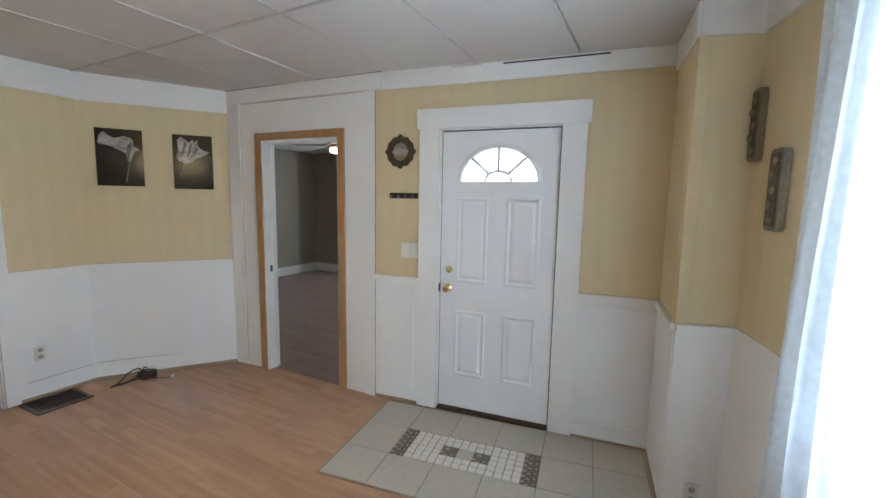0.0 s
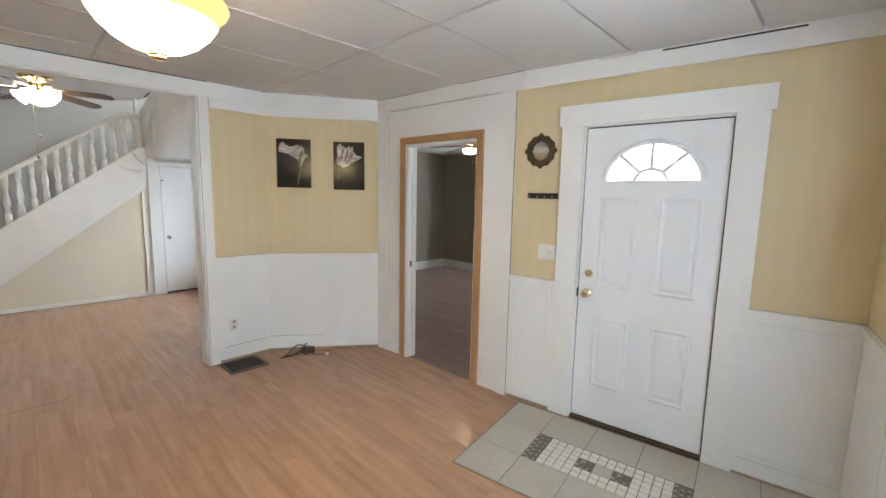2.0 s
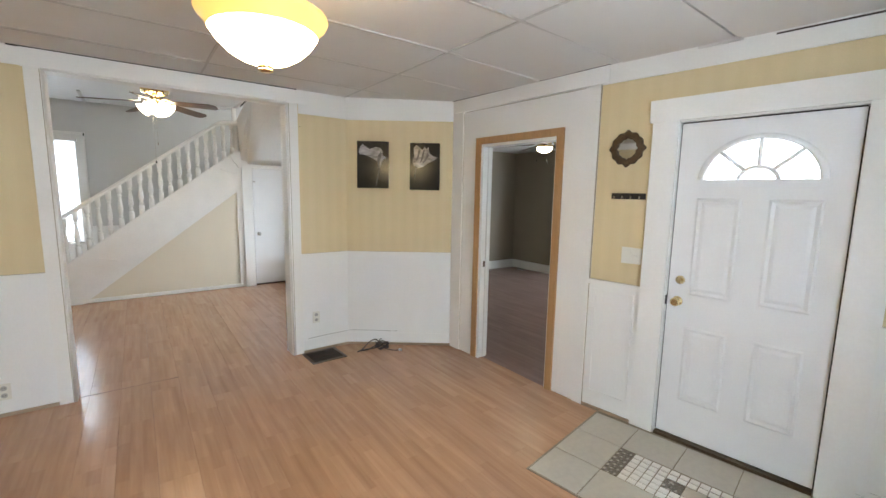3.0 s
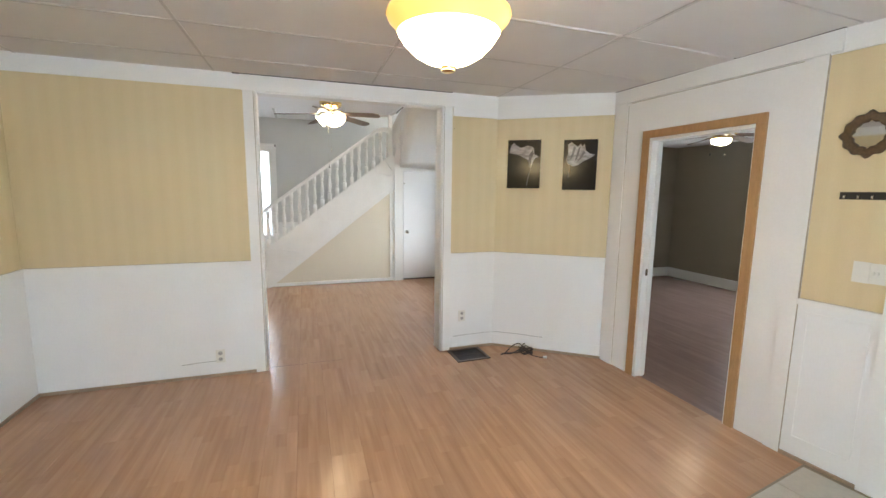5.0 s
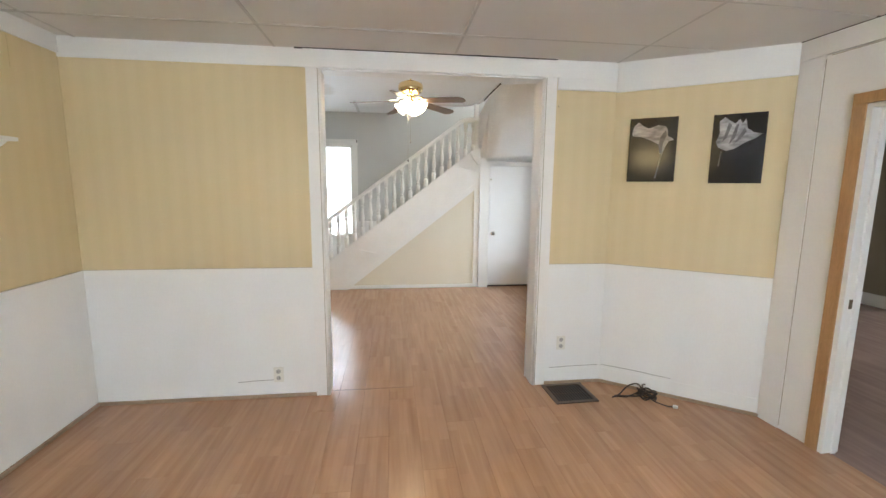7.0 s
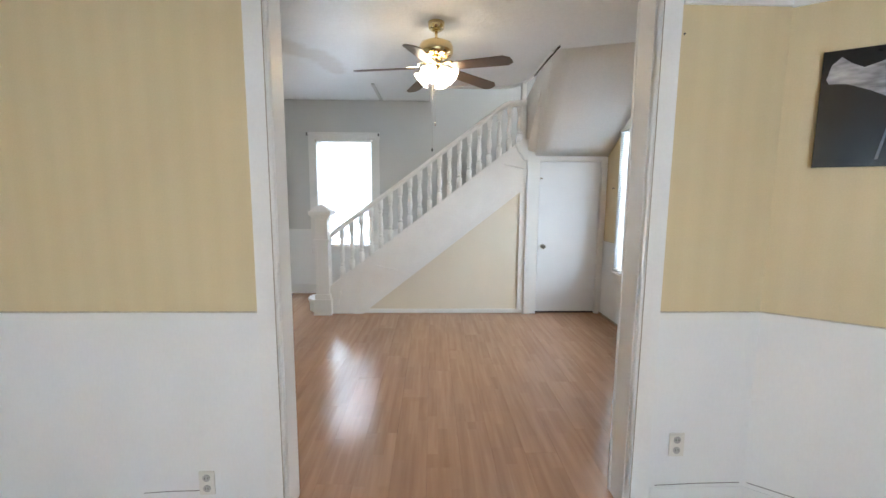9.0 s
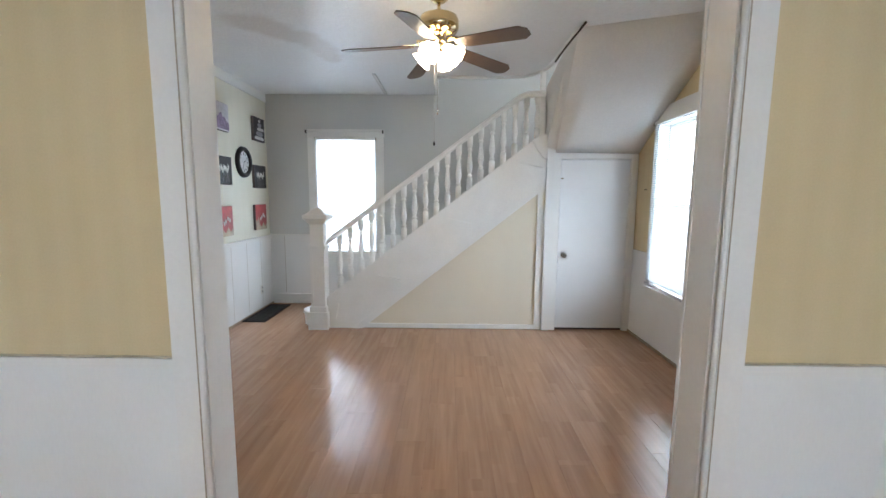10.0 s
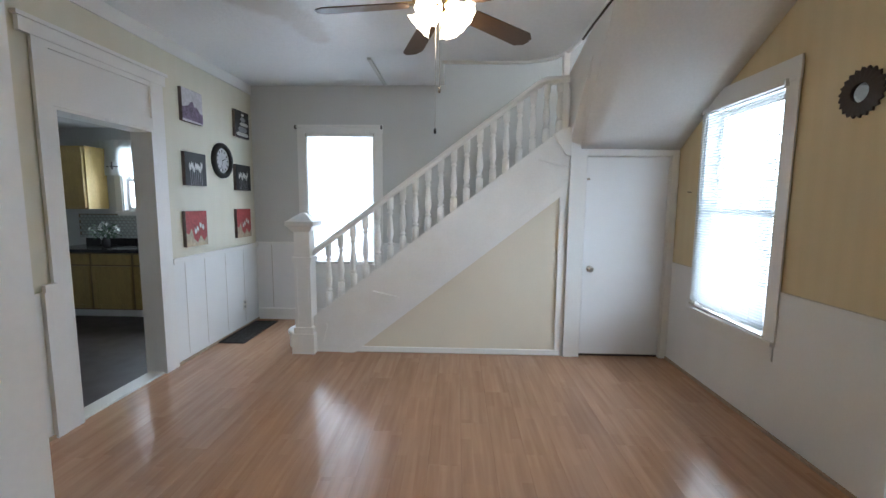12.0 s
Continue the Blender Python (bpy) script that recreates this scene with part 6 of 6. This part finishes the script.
for j in range(27):
    y = -2.38 + BW * j
    x = -8.5 - (j * 0.47) % BL
    while x < 1.7:
        x0, x1 = max(x, -8.55), min(x + BL, 1.8)
        if y > 2.35:
            x0 = max(x0, -4.1)
        if x1 - x0 > 0.02 and not (y > 2.35 and x1 < -4.1):
            ob = new("plank", plank(x1 - x0 - 0.0006, BW - 0.0006))
            ob.parent = floor
            ob.matrix_basis = pose(x0, y, 0)
        x += BL

part("floor_seam", boxes((-4.045, -4.042, -0.525, 0.12, 0.0002, 0.0012)), GAP_SHADE_AND_SEAM, floor, "dark joint where the two rooms' boards meet")

# entry tiles with a mosaic inlay, laid square to the front door
entry = thing("entry_tiles", pose(-1.303, 2.309, 0.0, 0, 0, 9.0), "grey-beige ceramic entry tiles with marble and pebble mosaic inlay", "tile floor", kind="structure")
part("grout_bed", boxes((-0.312, 1.56, -0.606, 0.34, 0.0006, 0.0045)), GROUT, entry, "stained grout bed")
TS, TG = 0.2935, 0.0035
tile_me = {}


def tile(u0, v0, w, h, material, name, z=0.008):
    key = (round(w, 3), round(h, 3), material.name)
    if key not in tile_me:
        bm = bmesh.new()
        c = 0.0015
        lo = [bm.verts.new(p) for p in ((0, 0, 0.0046), (w, 0, 0.0046), (w, h, 0.0046), (0, h, 0.0046))]
        mid = [bm.verts.new(p) for p in ((0, 0, z - c), (w, 0, z - c), (w, h, z - c), (0, h, z - c))]
        up = [bm.verts.new(p) for p in ((c, c, z), (w - c, c, z), (w - c, h - c, z), (c, h - c, z))]
        for p, q in ((lo, mid), (mid, up)):
            for k in range(4):
                bm.faces.new((p[k], p[(k + 1) % 4], q[(k + 1) % 4], q[k]))
        bm.faces.new(up)
        tile_me[key] = mesh_of(name, bm, material)
    ob = new(name, tile_me[key])
    ob.parent = entry
    ob.matrix_basis = pose(u0, v0, random.uniform(-0.0004, 0.0004))
    return ob


for col in range(-1, 6):
    u0 = col * 0.298
    w = min(TS, 1.55 - u0)
    tile(u0, 0.003, w, 0.30, TILE, "tile")
    tile(u0, -0.596, w, 0.2935, TILE, "tile")
    if not 0 <= col <= 2:
        tile(u0, -0.2985, w, 0.2975, TILE, "tile")
SW = 0.8925
rows, cols = 6, 14
cw, rh = (SW - 0.18) / cols, 0.297 / rows
for u0, u1 in ((0.0, 0.088), (SW - 0.09, SW - 0.002)):
    for k in range(6):
        tile(u0, -0.298 + k * 0.0495, u1 - u0, 0.048, PEBBLE, "pebble_tile")
for i in range(cols):
    for j in range(rows):
        u, v = 0.09 + i * cw, -0.298 + j * rh
        if j in (2, 3) and i in (4, 5, 8, 9):
            if j == 2 and i in (4, 8):
                tile(u, v, 2 * cw - TG, 2 * rh - TG, PEBBLE, "pebble_tile")
        elif j in (2, 3) and i in (6, 7):
            if j == 2 and i == 6:
                tile(u, v, 2 * cw - TG, 2 * rh - TG, TILE, "tile")
        else:
            tile(u + random.uniform(0, 0.0015), v + random.uniform(0, 0.0015), cw - 0.0055, rh - 0.0055, CHIP, "mosaic_chip")
